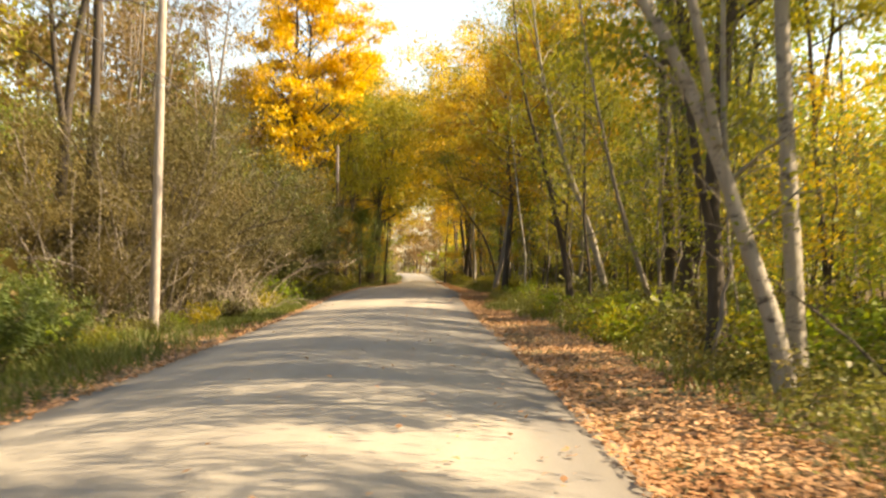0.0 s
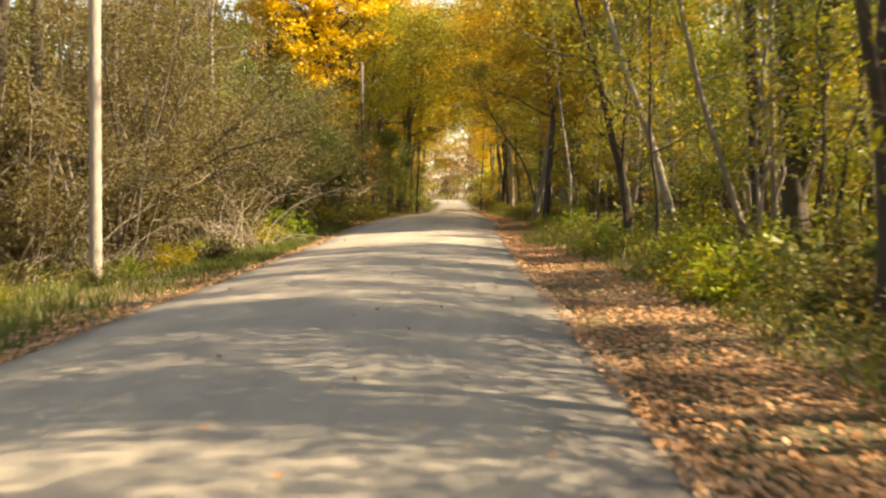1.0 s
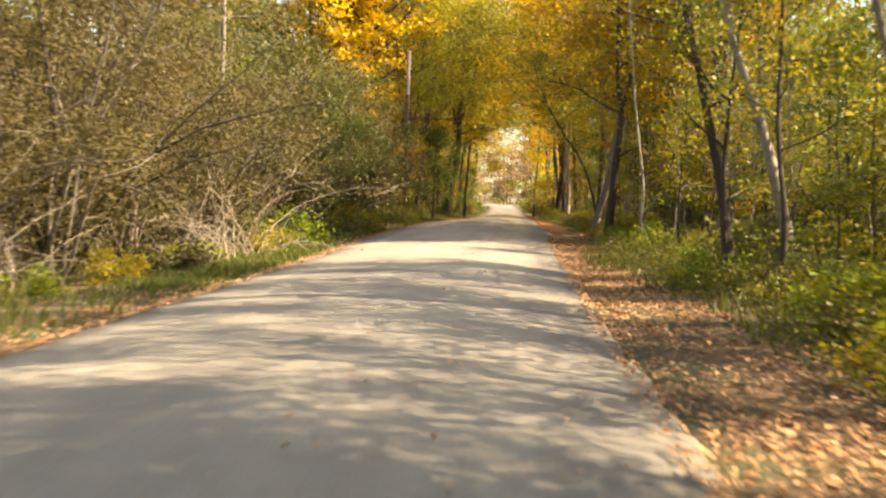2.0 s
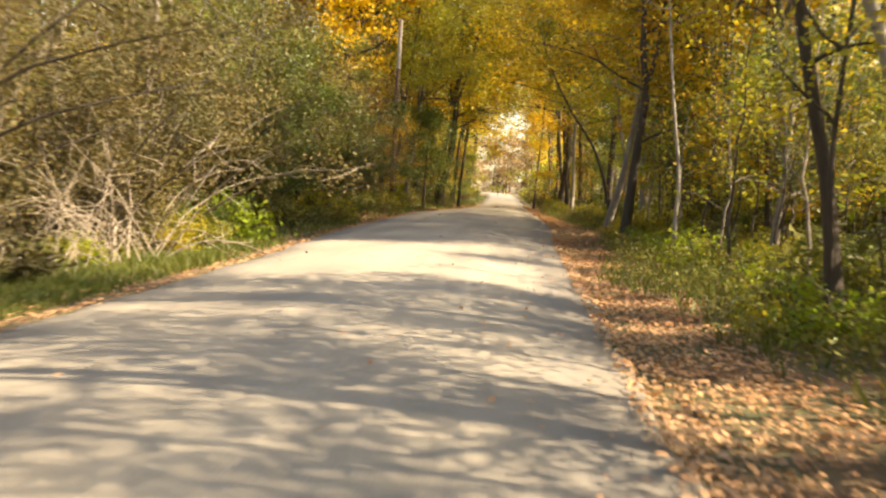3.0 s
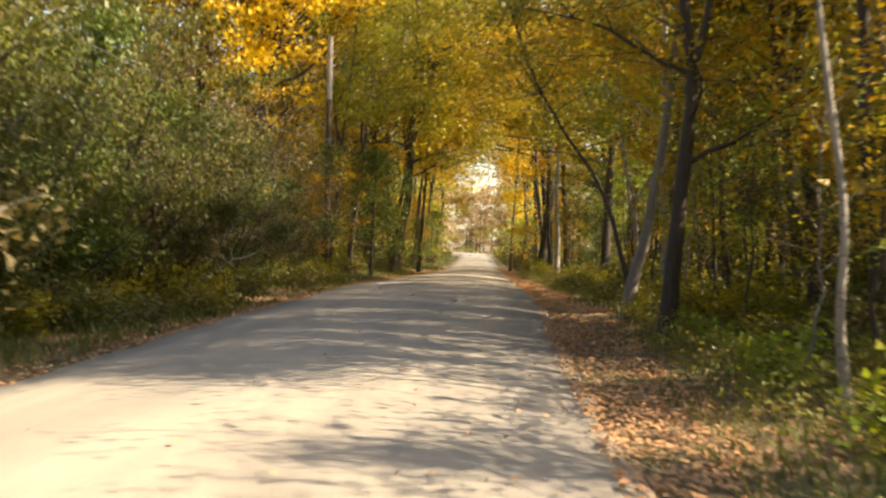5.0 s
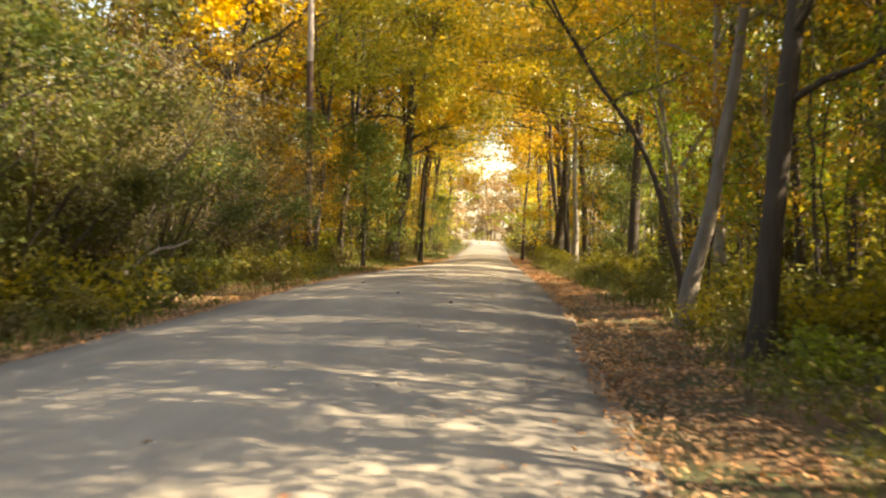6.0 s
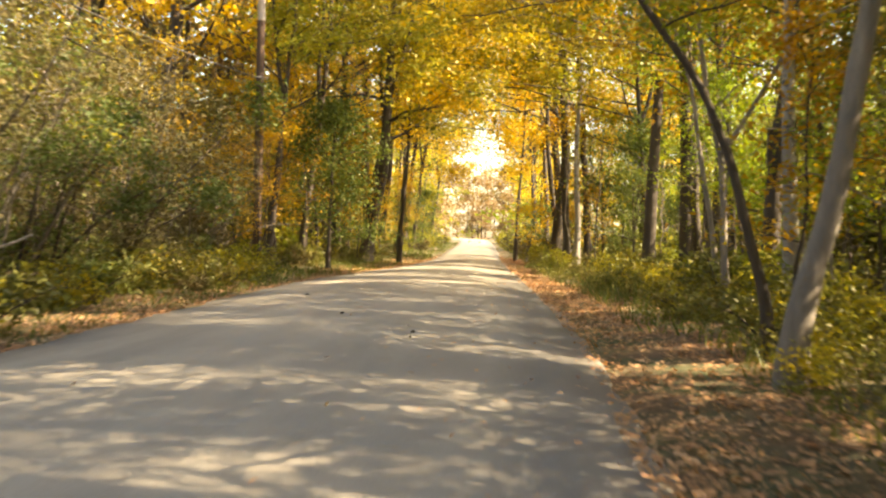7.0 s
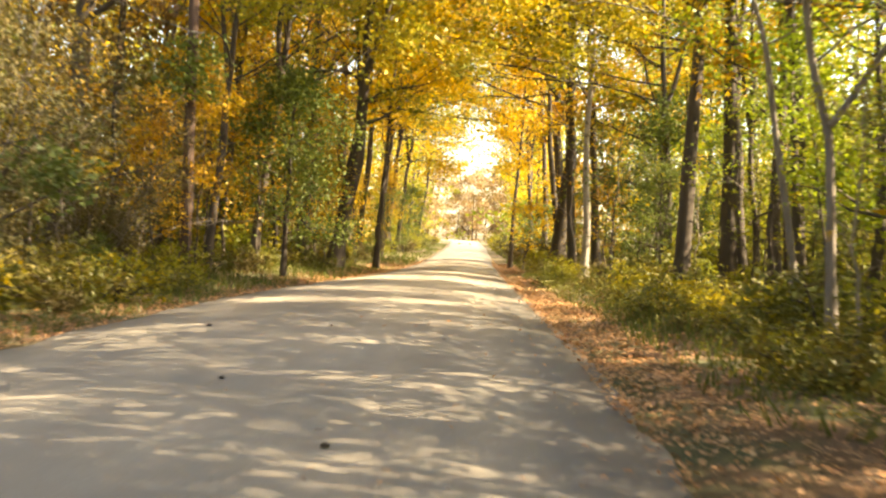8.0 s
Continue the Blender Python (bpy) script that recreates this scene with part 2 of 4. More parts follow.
def bent(p0, d0, length, rng, steps=6, wobble=0.12, rise=0.0):
    """Points of a stem that starts at p0 towards d0 and wanders."""
    pts, d = [np.array(p0, float)], np.array(d0, float) / np.linalg.norm(d0)
    for _ in range(steps):
        d = d + rng.standard_normal(3) * wobble + np.array([0, 0, rise])
        d /= np.linalg.norm(d)
        pts.append(pts[-1] + d * length / steps)
    return np.array(pts)


def along(pts, u):
    u = np.clip(u, 0, 1) * (len(pts) - 1)
    i = np.minimum(u.astype(int), len(pts) - 2)
    return pts[i] + (pts[i + 1] - pts[i]) * (u - i)[:, None]


def bends(points, zs, ys, rng):
    """A stem through (x, height) points; past the last it goes on more and more upright."""
    px, pz = np.array(points, float).T
    slope = (px[-1] - px[-2]) / (pz[-1] - pz[-2])
    xs = np.interp(zs, pz, px) + slope * 3.0 * (1 - np.exp(-np.clip(zs - pz[-1], 0, None) / 3.0))
    xs[1:-1] = (xs[:-2] + 2 * xs[1:-1] + xs[2:]) / 4
    stray = np.cumsum(rng.standard_normal(len(zs))) * 0.012
    return np.stack([xs, ys + stray - stray[0], zs], 1)


def tree_shape(rng, height, radius, lean=(0, 0), base=0.35, spread=3.0, limbs=16, count=5000, size=0.13, toward=(0, 0), fork=0.0, clump=0.45, sag=0.0, wob=0.02, twigs=4, sides=4, plain=False, line=None, more=()):
    """Trunk, limbs and leaf clumps of one tree: lean is how far the top stands from the foot, base the lowest limb as a share of the height. line gives the trunk's bends as (x, height) from its foot, more adds stems as (bends, radius)."""
    steps = 14
    z = np.linspace(0, 1, steps + 1)
    bow = np.cumsum(rng.standard_normal((steps + 1, 2)) * wob * height / steps * 3, axis=0)
    bow -= bow[0]
    trunk = np.stack([lean[0] * z ** 0.9 + bow[:, 0], lean[1] * z ** 0.9 + bow[:, 1], height * z], 1)
    if line:
        z = np.linspace(0, 1, 29)
        trunk = bends(line, height * z, lean[1] * z, rng)
    rad = radius * (1 - 0.82 * z) * (1 + 0.55 * np.exp(-z * height / 0.45))
    trunk[0, 2] = -0.25
    wood, limb_set = [tube(trunk, rad, 12, 0.05, rng)], []
    stems = [trunk]
    for k, (points, r) in enumerate(more):
        zs = np.linspace(points[0][1], min(height * 0.9, points[-1][1] + 3.0), 18)
        st = bends(points, zs, 0.18 * (k + 1) * np.clip((zs - zs[0]) / 1.5, 0, 1) * (1 if k % 2 else -1), rng)
        wood.append(tube(st, r * np.linspace(1.0, 0.35, len(st)), 9, 0.04, rng))
        stems.append(st)
    if fork:
        b = bent(along(trunk, np.array([fork]))[0], (rng.uniform(-0.3, 0.3) + 0.08, rng.uniform(-0.2, 0.2), 1), height * (1 - fork) * 0.95, rng, 9, 0.06, 0.05)
        limb_set.append(tube(b, np.linspace(radius * 0.62, radius * 0.12, len(b)), 8))
        stems.append(b)
    thin, spots = [], []
    for i in range(limbs):
        st = stems[i % len(stems)]
        s = rng.uniform(0, 1)
        u = base + (0.98 - base) * (i + 0.5) / limbs if st is trunk else rng.uniform(0.25, 0.98)
        p0 = along(st, np.array([u]))[0]
        az = i * 2.399 + rng.uniform(-0.5, 0.5)
        shape = math.sin(math.pi * max(0.12, min(0.97, 0.22 + 0.72 * (u - base) / (1 - base)))) ** 0.7
        ln = spread * shape * rng.uniform(0.75, 1.2)
        d = np.array([math.cos(az) + toward[0], math.sin(az) + toward[1], 0.25 + 0.7 * u - sag])
        limb = bent(p0, d, ln, rng, 6, 0.16, 0.03 - 0.1 * sag)
        r0 = max(0.012, radius * 0.42 * (1 - 0.75 * u))
        limb_set.append(tube(limb, np.linspace(r0, 0.008, len(limb)), sides))
        spots.append(along(limb, rng.uniform(0.45, 1, 3)))
        own = []
        for q in rng.uniform(0.25, 0.98, twigs):
            tw = bent(along(limb, np.array([q]))[0], rng.standard_normal(3) * (1, 1, 0.5) + d * 0.5, ln * rng.uniform(0.22, 0.5), rng, 3, 0.2)
            own.append(tube(tw, np.linspace(r0 * 0.35 + 0.003, 0.003, len(tw)), 3))
            spots.append(along(tw, rng.uniform(0.3, 1, 3)))
        thin.append(merged(own))
    spots = np.concatenate(spots)
    weight = rng.gamma(0.24, 1.0, len(spots))
    pick = rng.choice(len(spots), count, p=weight / weight.sum())
    lc = spots[pick] + rng.standard_normal((count, 3)) * clump * np.array([1, 1, 0.55])
    lc[:, 2] = np.maximum(lc[:, 2], 0.3)
    return wood, limb_set, thin, leaves(lc, size, rng, plain=plain)


def plant(name, label, category, place, shape, bark, leaf, group="", leaf_label="", turn=0.0, stem="trunk", split=True, fine=False):
    """Stands a tree or bush as one thing with its trunk, twigs and crown."""
    thing = tagged(new(name), label, category, group)
    thing.matrix_basis = pose(*place, 0, 0, turn)
    stems, limb_set, thin, crown = shape
    if split:
        for piece in stems:
            part(stem, piece, bark, thing, "", True)
        limb_parts = [part("limb", piece, bark, thing, "", True) for piece in limb_set]
        rest = thin
        if fine:
            for limb, own in zip(limb_parts[len(limb_set) - len(thin):], thin):
                tagged(part("branchlet", own, bark, limb), kind="stuff")
            rest = []
    elif stem == "trunk":
        part(stem, stems[0], bark, thing, "", True)
        rest = limb_set + thin
    else:
        rest = stems + limb_set + thin
    if rest:
        tagged(part("branchwork", merged(rest), bark, thing), kind="stuff")
    part("crown", crown, leaf, thing, leaf_label)
    return thing


# ---- the road's line and the ground ----
LEFT_EDGE = np.array([(-60, -4.0), (0, -4.05), (11, -4.1), (20, -4.4), (30, -4.6), (44, -5.0), (58, -5.75), (75, -6.1), (90, -6.25), (97, -5.6), (105, -4.7), (118, -4.35), (140, -4.8), (200, -6.6), (320, -11.5), (360, -20), (400, -36)])
RIGHT_EDGE = np.array([(-60, 1.5), (0, 1.45), (16, 1.45), (23, 1.28), (30, 1.17), (45, 1.06), (60, 0.95), (70, 1.12), (80, 0.9), (92, 0.5), (107, -0.1), (142, -1.0), (200, -2.2), (320, -5.6), (360, -13), (400, -28)])


def smooth_edge(table):
    ys = np.arange(-60, 401, 2.0)
    xs = np.interp(ys, table[:, 0], table[:, 1])
    for _ in range(6):
        xs[1:-1] = (xs[:-2] + 2 * xs[1:-1] + xs[2:]) / 4
    return lambda y: np.interp(y, ys, xs)


road_left, road_right = smooth_edge(LEFT_EDGE), smooth_edge(RIGHT_EDGE)


def wave(x, y):
    return 0.5 * np.sin(x * 0.31 + y * 0.17) + 0.3 * np.sin(x * 0.83 - y * 0.47 + 1.3) + 0.2 * np.sin(x * 1.9 + y * 1.3 + 0.4)


def ground_z(x, y):
    """Height of the ground: level with the road at its edges, a shallow ditch, low banks in the woods."""
    x, y = np.asarray(x, float), np.asarray(y, float)
    dr, dl = x - road_right(y), road_left(y) - x
    right = -0.05 + 0.045 * np.clip(dr - 0.8, 0, 14) + 0.05 * wave(x, y) * np.clip(dr / 2, 0, 1)
    bank = np.clip((y - 55) / 30, 0, 1)
    left = -0.05 + (-0.055 + 0.13 * bank) * np.clip(dl - 0.6, 0, 4) + 0.06 * wave(x, y) * np.clip(dl / 2, 0, 1) + 0.05 * np.clip(dl - 8, 0, 15)
    return np.where(dr > 0, right, np.where(dl > 0, left, -0.14))


def ground_sheet():
    xs = np.concatenate([[-3000, -1200, -400, -150, -80], np.arange(-60, -12, 2.0), np.arange(-12, 9, 0.5), np.arange(9, 60, 2.0), [80, 150, 400, 1200, 3000]])
    ys = np.concatenate([[-3000, -1000, -300, -100], np.arange(-60, 0, 2.5), np.arange(0, 125, 0.8), np.arange(125, 400, 4.0), [450, 600, 1200, 3000]])
    gx, gy = np.meshgrid(xs, ys)
    v = np.stack([gx, gy, ground_z(gx, gy)], -1).reshape(-1, 3)
    nx, ny = len(xs), len(ys)
    i, j = np.meshgrid(np.arange(ny - 1), np.arange(nx - 1), indexing="ij")
    f = np.stack([i * nx + j, i * nx + j + 1, (i + 1) * nx + j + 1, (i + 1) * nx + j], -1).reshape(-1, 4)
    return v, f


ground = new("ground", mesh_of("ground", *ground_sheet(), GROUND, True))
tagged(ground, "leaf-strewn forest floor and grassy verges along the road", "ground", kind="structure")


CROWN = 0.19      # how far the road's middle stands above its edges


def road_sheet():
    rng = np.random.default_rng(5)
    ys = np.concatenate([np.arange(-60, 0, 2.0), np.arange(0, 130, 0.25), np.arange(130, 398, 2.0)])
    jag_l = np.convolve(rng.standard_normal(len(ys)), np.ones(5) / 5, "same") * 0.09
    jag_r = np.convolve(rng.standard_normal(len(ys)), np.ones(5) / 5, "same") * 0.09
    rows = []
    us = np.concatenate([[0, 0], np.linspace(0, 1, 15), [1, 1]])
    for y, a, b in zip(ys, jag_l, jag_r):
        xl, xr = road_left(y) + a, road_right(y) + b
        x = xl + (xr - xl) * us
        z = CROWN * (1 - (2 * us - 1) ** 2) + 0.012 * wave(x * 1.7, np.full_like(x, y))
        x[0], z[0], x[-1], z[-1] = xl - 0.12, -0.2, xr + 0.12, -0.2
        x[1], x[-2], z[1], z[-2] = xl - 0.04, xr + 0.04, z[1] - 0.02, z[-2] - 0.02
        rows.append(np.stack([x, np.full_like(x, y), z], 1))
    v = np.concatenate(rows)
    nx, ny = len(us), len(ys)
    i, j = np.meshgrid(np.arange(ny - 1), np.arange(nx - 1), indexing="ij")
    f = np.stack([i * nx + j, i * nx + j + 1, (i + 1) * nx + j + 1, (i + 1) * nx + j], -1).reshape(-1, 4)
    return v, f, np.clip(np.tile(us, ny), 0, 1), v[:, 1] / 6


rv, rf, ru, rw = road_sheet()
road = new("road", mesh_of("road", rv, rf, ASPHALT, True))
across = road.data.uv_layers.new(name="across")
across.data.foreach_set("uv", np.stack([ru, rw], 1)[rf.ravel()].astype(np.float32).ravel())
tagged(road, "narrow worn grey asphalt country road with ragged edges", "road", kind="structure")


def at_ground(x, y):
    return (x, y, float(ground_z(x, y)))


# ---- utility poles and their cable ----
def utility_pole(x, y, height, radius, lean_deg, wood, look_words, pale_from=None):
    rng = np.random.default_rng(int(x * 10 + 500 + y))
    z = np.linspace(-0.4, height, 13)
    thing = tagged(new("utility_pole"), look_words + " wooden utility pole standing in the verge", "utility pole", "poles along the road")
    thing.matrix_basis = pose(*at_ground(x, y), 0, lean_deg, 0)
    pts = np.stack([np.zeros_like(z), np.zeros_like(z), z], 1)
    width = radius * (1 - 0.25 * z / height)
    low = z < (pale_from or height + 1)
    shaft = tube(pts[low], width[low], 14, 0.012, rng)
    top = tube(np.array([(0, 0, height), (0, 0, height + 0.03), (0, 0, height + 0.05)]), [radius * 0.75, radius * 0.6, 0.005], 14)
    # paler wood above pale_from: sunlight on the pole's top, put in as colour
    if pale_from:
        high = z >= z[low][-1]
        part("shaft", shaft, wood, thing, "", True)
        part("shaft_top", merged([tube(pts[high], width[high], 14, 0.012, rng), top]), POLE_WOOD, thing, "pale upper shaft with sunlight put into its colour", True)
        spots = np.stack([rng.standard_normal(700) * 0.42 + 0.1, rng.standard_normal(700) * 0.35 - 0.25, rng.uniform(4.6, 6.2, 700)], 1)
        vine = part("vine", tube(bent((0.12, -0.16, -0.1), (0.02, 0, 1), 5.6, rng, 9, 0.02), np.linspace(0.03, 0.012, 10), 5), BARK_DARK, thing, "climbing vine stem")
        part("leaves", leaves(spots, 0.16, rng, plain=True), LEAF_GREEN, vine, "clump of dark green leaves")
    else:
        part("shaft", merged([shaft, top]), wood, thing, "", True)
    for zz in (6.35,):
        a = np.linspace(0, 2 * math.pi, 17)
        r = radius * 0.87
        band = tube(np.stack([np.cos(a) * r, np.sin(a) * r, np.full_like(a, zz)], 1), np.full(17, 0.018), 5)
        arm = tube(np.array([(r, 0, zz), (r + 0.1, 0, zz), (r + 0.16, 0, zz + 0.02)]), [0.02, 0.02, 0.016], 6)
        part("cable_clamp", merged([band, arm]), STEEL, thing, "galvanised steel cable clamp")
    return thing


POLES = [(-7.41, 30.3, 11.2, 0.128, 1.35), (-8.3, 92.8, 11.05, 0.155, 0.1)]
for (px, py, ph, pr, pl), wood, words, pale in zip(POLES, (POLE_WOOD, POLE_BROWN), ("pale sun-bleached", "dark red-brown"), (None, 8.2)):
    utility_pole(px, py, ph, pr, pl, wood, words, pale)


def cable(a, b, sag):
    s = np.linspace(0, 1, 40)[:, None]
    pts = np.array(a) * (1 - s) + np.array(b) * s
    pts[:, 2] -= (4 * sag * s * (1 - s))[:, 0]
    return tube(pts, np.full(40, 0.014), 5)


power_line = new("overhead_cable", mesh_of("overhead_cable", *merged([cable((-6.9, -40, 6.5), (-7.08, 30.3, 6.37), 0.7), cable((-7.08, 30.3, 6.37), (-8.05, 92.8, 6.37), 1.2)]), WIRE))
tagged(power_line, "thin weathered dark grey overhead cable strung between the wooden poles", "cable")

# ---- single trees beside the road ----
KINDS = {
    "birch": ("birch_tree", "pale white-barked birch with sparse yellow-green leaves", BARK_BIRCH, LEAF_GOLDGREEN),
    "dark": ("maple_tree", "dark-trunked maple with green and yellow leaves at the road's edge", BARK_DARK, LEAF_GOLDGREEN),
    "amber": ("maple_tree", "dark-trunked maple with amber autumn leaves over the road", BARK_DARK, LEAF_AMBER),
    "yellow": ("maple_tree", "tall maple in bright golden-yellow autumn leaf", BARK_DARK, LEAF_YELLOW),
    "gold": ("maple_tree", "dark-trunked maple with olive-gold leaves arching over the road", BARK_DARK, LEAF_GOLD),
    "grey": ("ash_tree", "grey-barked leaning tree with yellow-green leaves", BARK_GREY, LEAF_GOLDGREEN),
    "lime": ("maple_tree", "slender tree with fresh lime-green backlit leaves", BARK_DARK, LEAF_LIME),
    "limegrey": ("ash_tree", "slender grey-barked tree with lime-green backlit leaves", BARK_GREY, LEAF_LIME),
    "green": ("cherry_tree", "dense green-leaved small tree at the wood's edge", BARK_DARK, LEAF_GREEN),
    "sage": ("cherry_tree", "small tree with dense grey-green leaves at the wood's edge", BARK_GREY, LEAF_SAGE),
    "olive": ("elm_tree", "dull olive-leaved tree above the roadside bushes", BARK_DARK, LEAF_OLIVE),
    "bare": ("ash_tree", "pale grey trunk almost bare of leaves in the woods", BARK_GREY, LEAF_TAN),
}
tree_number = itertools.count()


def road_tree(x, y, h, r, lean, base, spread, limbs, count, size, kind, fork=0.0, line=None, more=()):
    nm, label, bark, leaf = KINDS[kind]
    sh = tree_shape(np.random.default_rng(100 + next(tree_number)), h, r, lean, base, spread, limbs, count, size, fork=fork, line=line, more=more)
    plant(nm, label, "tree", at_ground(x, y), sh, bark, leaf, "trees along the road", fine=True)


# x, y, height, trunk radius, lean of the top (x, y), lowest limb, spread, limbs, leaves, leaf size, kind, fork
road_tree(4.13, 14.2, 12, 0.115, (0, 0.4), 0.42, 2.4, 18, 4200, 0.10, "birch", line=[(0, 0), (-0.17, 0.95), (-0.35, 1.4), (-0.48, 1.8), (-0.68, 2.5), (-0.83, 2.97), (-1.06, 3.44), (-1.2, 3.85), (-1.36, 4.2), (-1.64, 4.6), (-3.0, 7.5)],
          more=[([(-0.83, 2.97), (-0.93, 3.44), (-1.01, 4.06), (-1.16, 4.6), (-1.5, 7.0)], 0.07), ([(-0.02, 0.0), (-0.2, 1.06), (-0.4, 1.8), (-0.54, 2.3), (-0.66, 2.8), (-0.66, 3.6)], 0.06)])
road_tree(4.52, 15.1, 15, 0.125, (0, 0.3), 0.40, 2.8, 16, 4200, 0.10, "birch", line=[(0, 0), (-0.05, 1.7), (-0.1, 2.8), (-0.13, 3.8), (-0.15, 4.9)])
road_tree(4.5, 19.4, 13, 0.155, (0, 0.3), 0.42, 3.0, 22, 5200, 0.12, "dark", line=[(0, 0), (0.0, 1.5), (-0.08, 2.2), (-0.05, 3.0), (0.2, 5.0)], more=[([(-0.06, 2.0), (-0.35, 3.0), (-0.55, 4.5), (-0.7, 6.5)], 0.08)])
road_tree(6.3, 30.0, 15, 0.25, (0, 0.3), 0.46, 3.2, 24, 3000, 0.13, "dark", line=[(0, 0), (-0.13, 3.6), (-0.27, 5.5), (-0.4, 7.5)], more=[([(0.0, 1.2), (0.4, 2.6), (0.55, 4.4), (0.7, 7.5)], 0.16)])
road_tree(5.2, 28.4, 9.5, 0.07, (0, 0.2), 0.34, 1.9, 16, 1700, 0.10, "grey", line=[(0, 0), (-0.38, 1.13), (-0.63, 1.97), (-0.96, 3.05), (-1.17, 3.9), (-1.6, 6.0)], more=[([(0.05, 0.0), (0.0, 1.0), (-0.1, 2.4), (0.15, 4.2)], 0.04)])
road_tree(4.1, 33.2, 8.5, 0.05, (0, 0.3), 0.25, 1.9, 16, 1700, 0.10, "dark", line=[(0, 0), (0.05, 1.2), (-0.12, 2.6), (-0.1, 4.2)])
road_tree(6.95, 35.5, 14, 0.21, (0, 0.2), 0.45, 2.6, 14, 3000, 0.12, "dark", line=[(0, 0), (-0.05, 0.9), (-0.15, 2.6), (-0.22, 4.0)])
road_tree(7.45, 36.2, 13, 0.09, (0, 0.2), 0.45, 2.2, 14, 2600, 0.11, "birch", line=[(0, 0), (-0.08, 2.0), (-0.1, 4.0)])
road_tree(4.2, 38.6, 10.5, 0.115, (0, 0.3), 0.30, 2.4, 18, 3600, 0.12, "dark", line=[(0, 0), (-0.08, 1.0), (-0.2, 1.8), (-0.38, 2.6), (-0.57, 3.4), (-0.85, 4.7), (-1.2, 5.9)],
          more=[([(-0.07, 0.0), (-0.14, 1.0), (-0.24, 2.0), (-0.16, 3.4), (0.05, 5.5)], 0.045)])
road_tree(5.3, 38.0, 11, 0.125, (0, 0.3), 0.50, 2.2, 14, 2600, 0.10, "birch", line=[(0, 0), (-0.1, 0.84), (-0.3, 1.6), (-0.5, 2.4), (-0.62, 2.8), (-0.82, 3.4), (-1.05, 3.96), (-1.28, 4.6), (-1.8, 6.5)])
road_tree(3.66, 51.3, 10, 0.052, (0, 0.4), 0.55, 1.5, 12, 1600, 0.10, "birch", line=[(0, 0), (-0.11, 0.77), (-0.11, 1.3), (-0.04, 1.85), (-0.11, 2.5), (-0.2, 3.1), (-0.29, 3.8), (-0.38, 4.5), (-0.45, 5.3), (-0.56, 6.5)])
road_tree(5.9, 51.5, 9.5, 0.10, (0.6, 0.2), 0.15, 2.6, 24, 9000, 0.10, "sage", 0.0)
road_tree(3.2, 62.0, 14, 0.165, (0, 0.2), 0.22, 3.6, 24, 6500, 0.16, "amber", line=[(0, 0), (0.03, 0.6), (0.14, 1.9), (0.25, 3.1), (0.35, 4.1), (0.45, 5.3), (0.25, 6.0), (0.2, 7.3)], more=[([(0.45, 5.3), (0.63, 6.0), (0.78, 7.2), (0.9, 9.0)], 0.09)])
road_tree(2.95, 67.2, 12, 0.145, (0, 0.3), 0.42, 2.6, 16, 4200, 0.12, "grey", line=[(0, 0), (0.03, 0.6), (0.17, 1.2), (0.36, 1.65), (0.52, 2.76), (0.65, 3.4), (0.78, 4.2), (0.88, 5.0)])
road_tree(3.25, 69.8, 8.0, 0.078, (0, 0.2), 0.50, 2.2, 12, 2200, 0.12, "dark", line=[(0, 0), (0, 0.7), (-0.16, 1.2), (-0.32, 1.8), (-0.45, 2.4), (-0.65, 2.9), (-0.9, 3.5), (-1.2, 3.9), (-1.6, 4.4), (-2.2, 5.4)])
road_tree(5.05, 76.2, 15, 0.15, (0, 0.2), 0.32, 3.0, 18, 5000, 0.12, "birch", line=[(0, 0), (-0.05, 1.8), (-0.1, 2.6), (-0.13, 3.5), (-0.15, 5.0)])
road_tree(5.35, 79.6, 15, 0.19, (0, 0.3), 0.35, 3.2, 18, 4500, 0.18, "dark", line=[(0, 0), (0.1, 3.0), (0.22, 4.0), (0.32, 4.85), (0.42, 5.9)])
road_tree(4.6, 80.3, 11, 0.085, (0, 0.2), 0.36, 2.6, 16, 3600, 0.12, "limegrey", line=[(0, 0), (-0.1, 2.7), (-0.15, 3.27), (-0.37, 3.9), (-0.48, 4.6), (-0.6, 5.5)], more=[([(-0.15, 3.27), (0.08, 3.6), (0.5, 4.3), (1.0, 5.2)], 0.055)])
road_tree(5.25, 84.8, 11, 0.08, (0, 0.2), 0.45, 2.0, 14, 2600, 0.12, "limegrey", line=[(0, 0), (-0.28, 2.07), (-0.54, 3.5), (-0.7, 4.7), (-0.83, 5.45), (-1.0, 5.9)])
road_tree(4.6, 95.0, 17, 0.23, (0, 0.3), 0.48, 3.2, 16, 3600, 0.2, "amber", line=[(0, 0), (0.07, 2.3), (0.14, 4.3), (0.27, 6.6), (0.28, 8.1)])
road_tree(6.0, 95.6, 17, 0.25, (0, 0.3), 0.50, 3.2, 14, 3000, 0.2, "dark", line=[(0, 0), (-0.1, 5.0), (-0.25, 8.0)])
road_tree(2.35, 118.0, 17, 0.34, (0.2, 0.3), 0.30, 4.2, 22, 5200, 0.24, "amber", 0.5)
road_tree(2.68, 112.0, 16, 0.19, (-0.3, 0.3), 0.40, 3.2, 16, 3200, 0.22, "dark")
road_tree(2.82, 107.0, 15, 0.15, (-0.4, 0.3), 0.40, 3.0, 16, 3200, 0.2, "birch")
road_tree(2.9, 126.0, 17, 0.30, (-0.3, 0.3), 0.30, 4.2, 22, 5200, 0.24, "amber", 0.0)
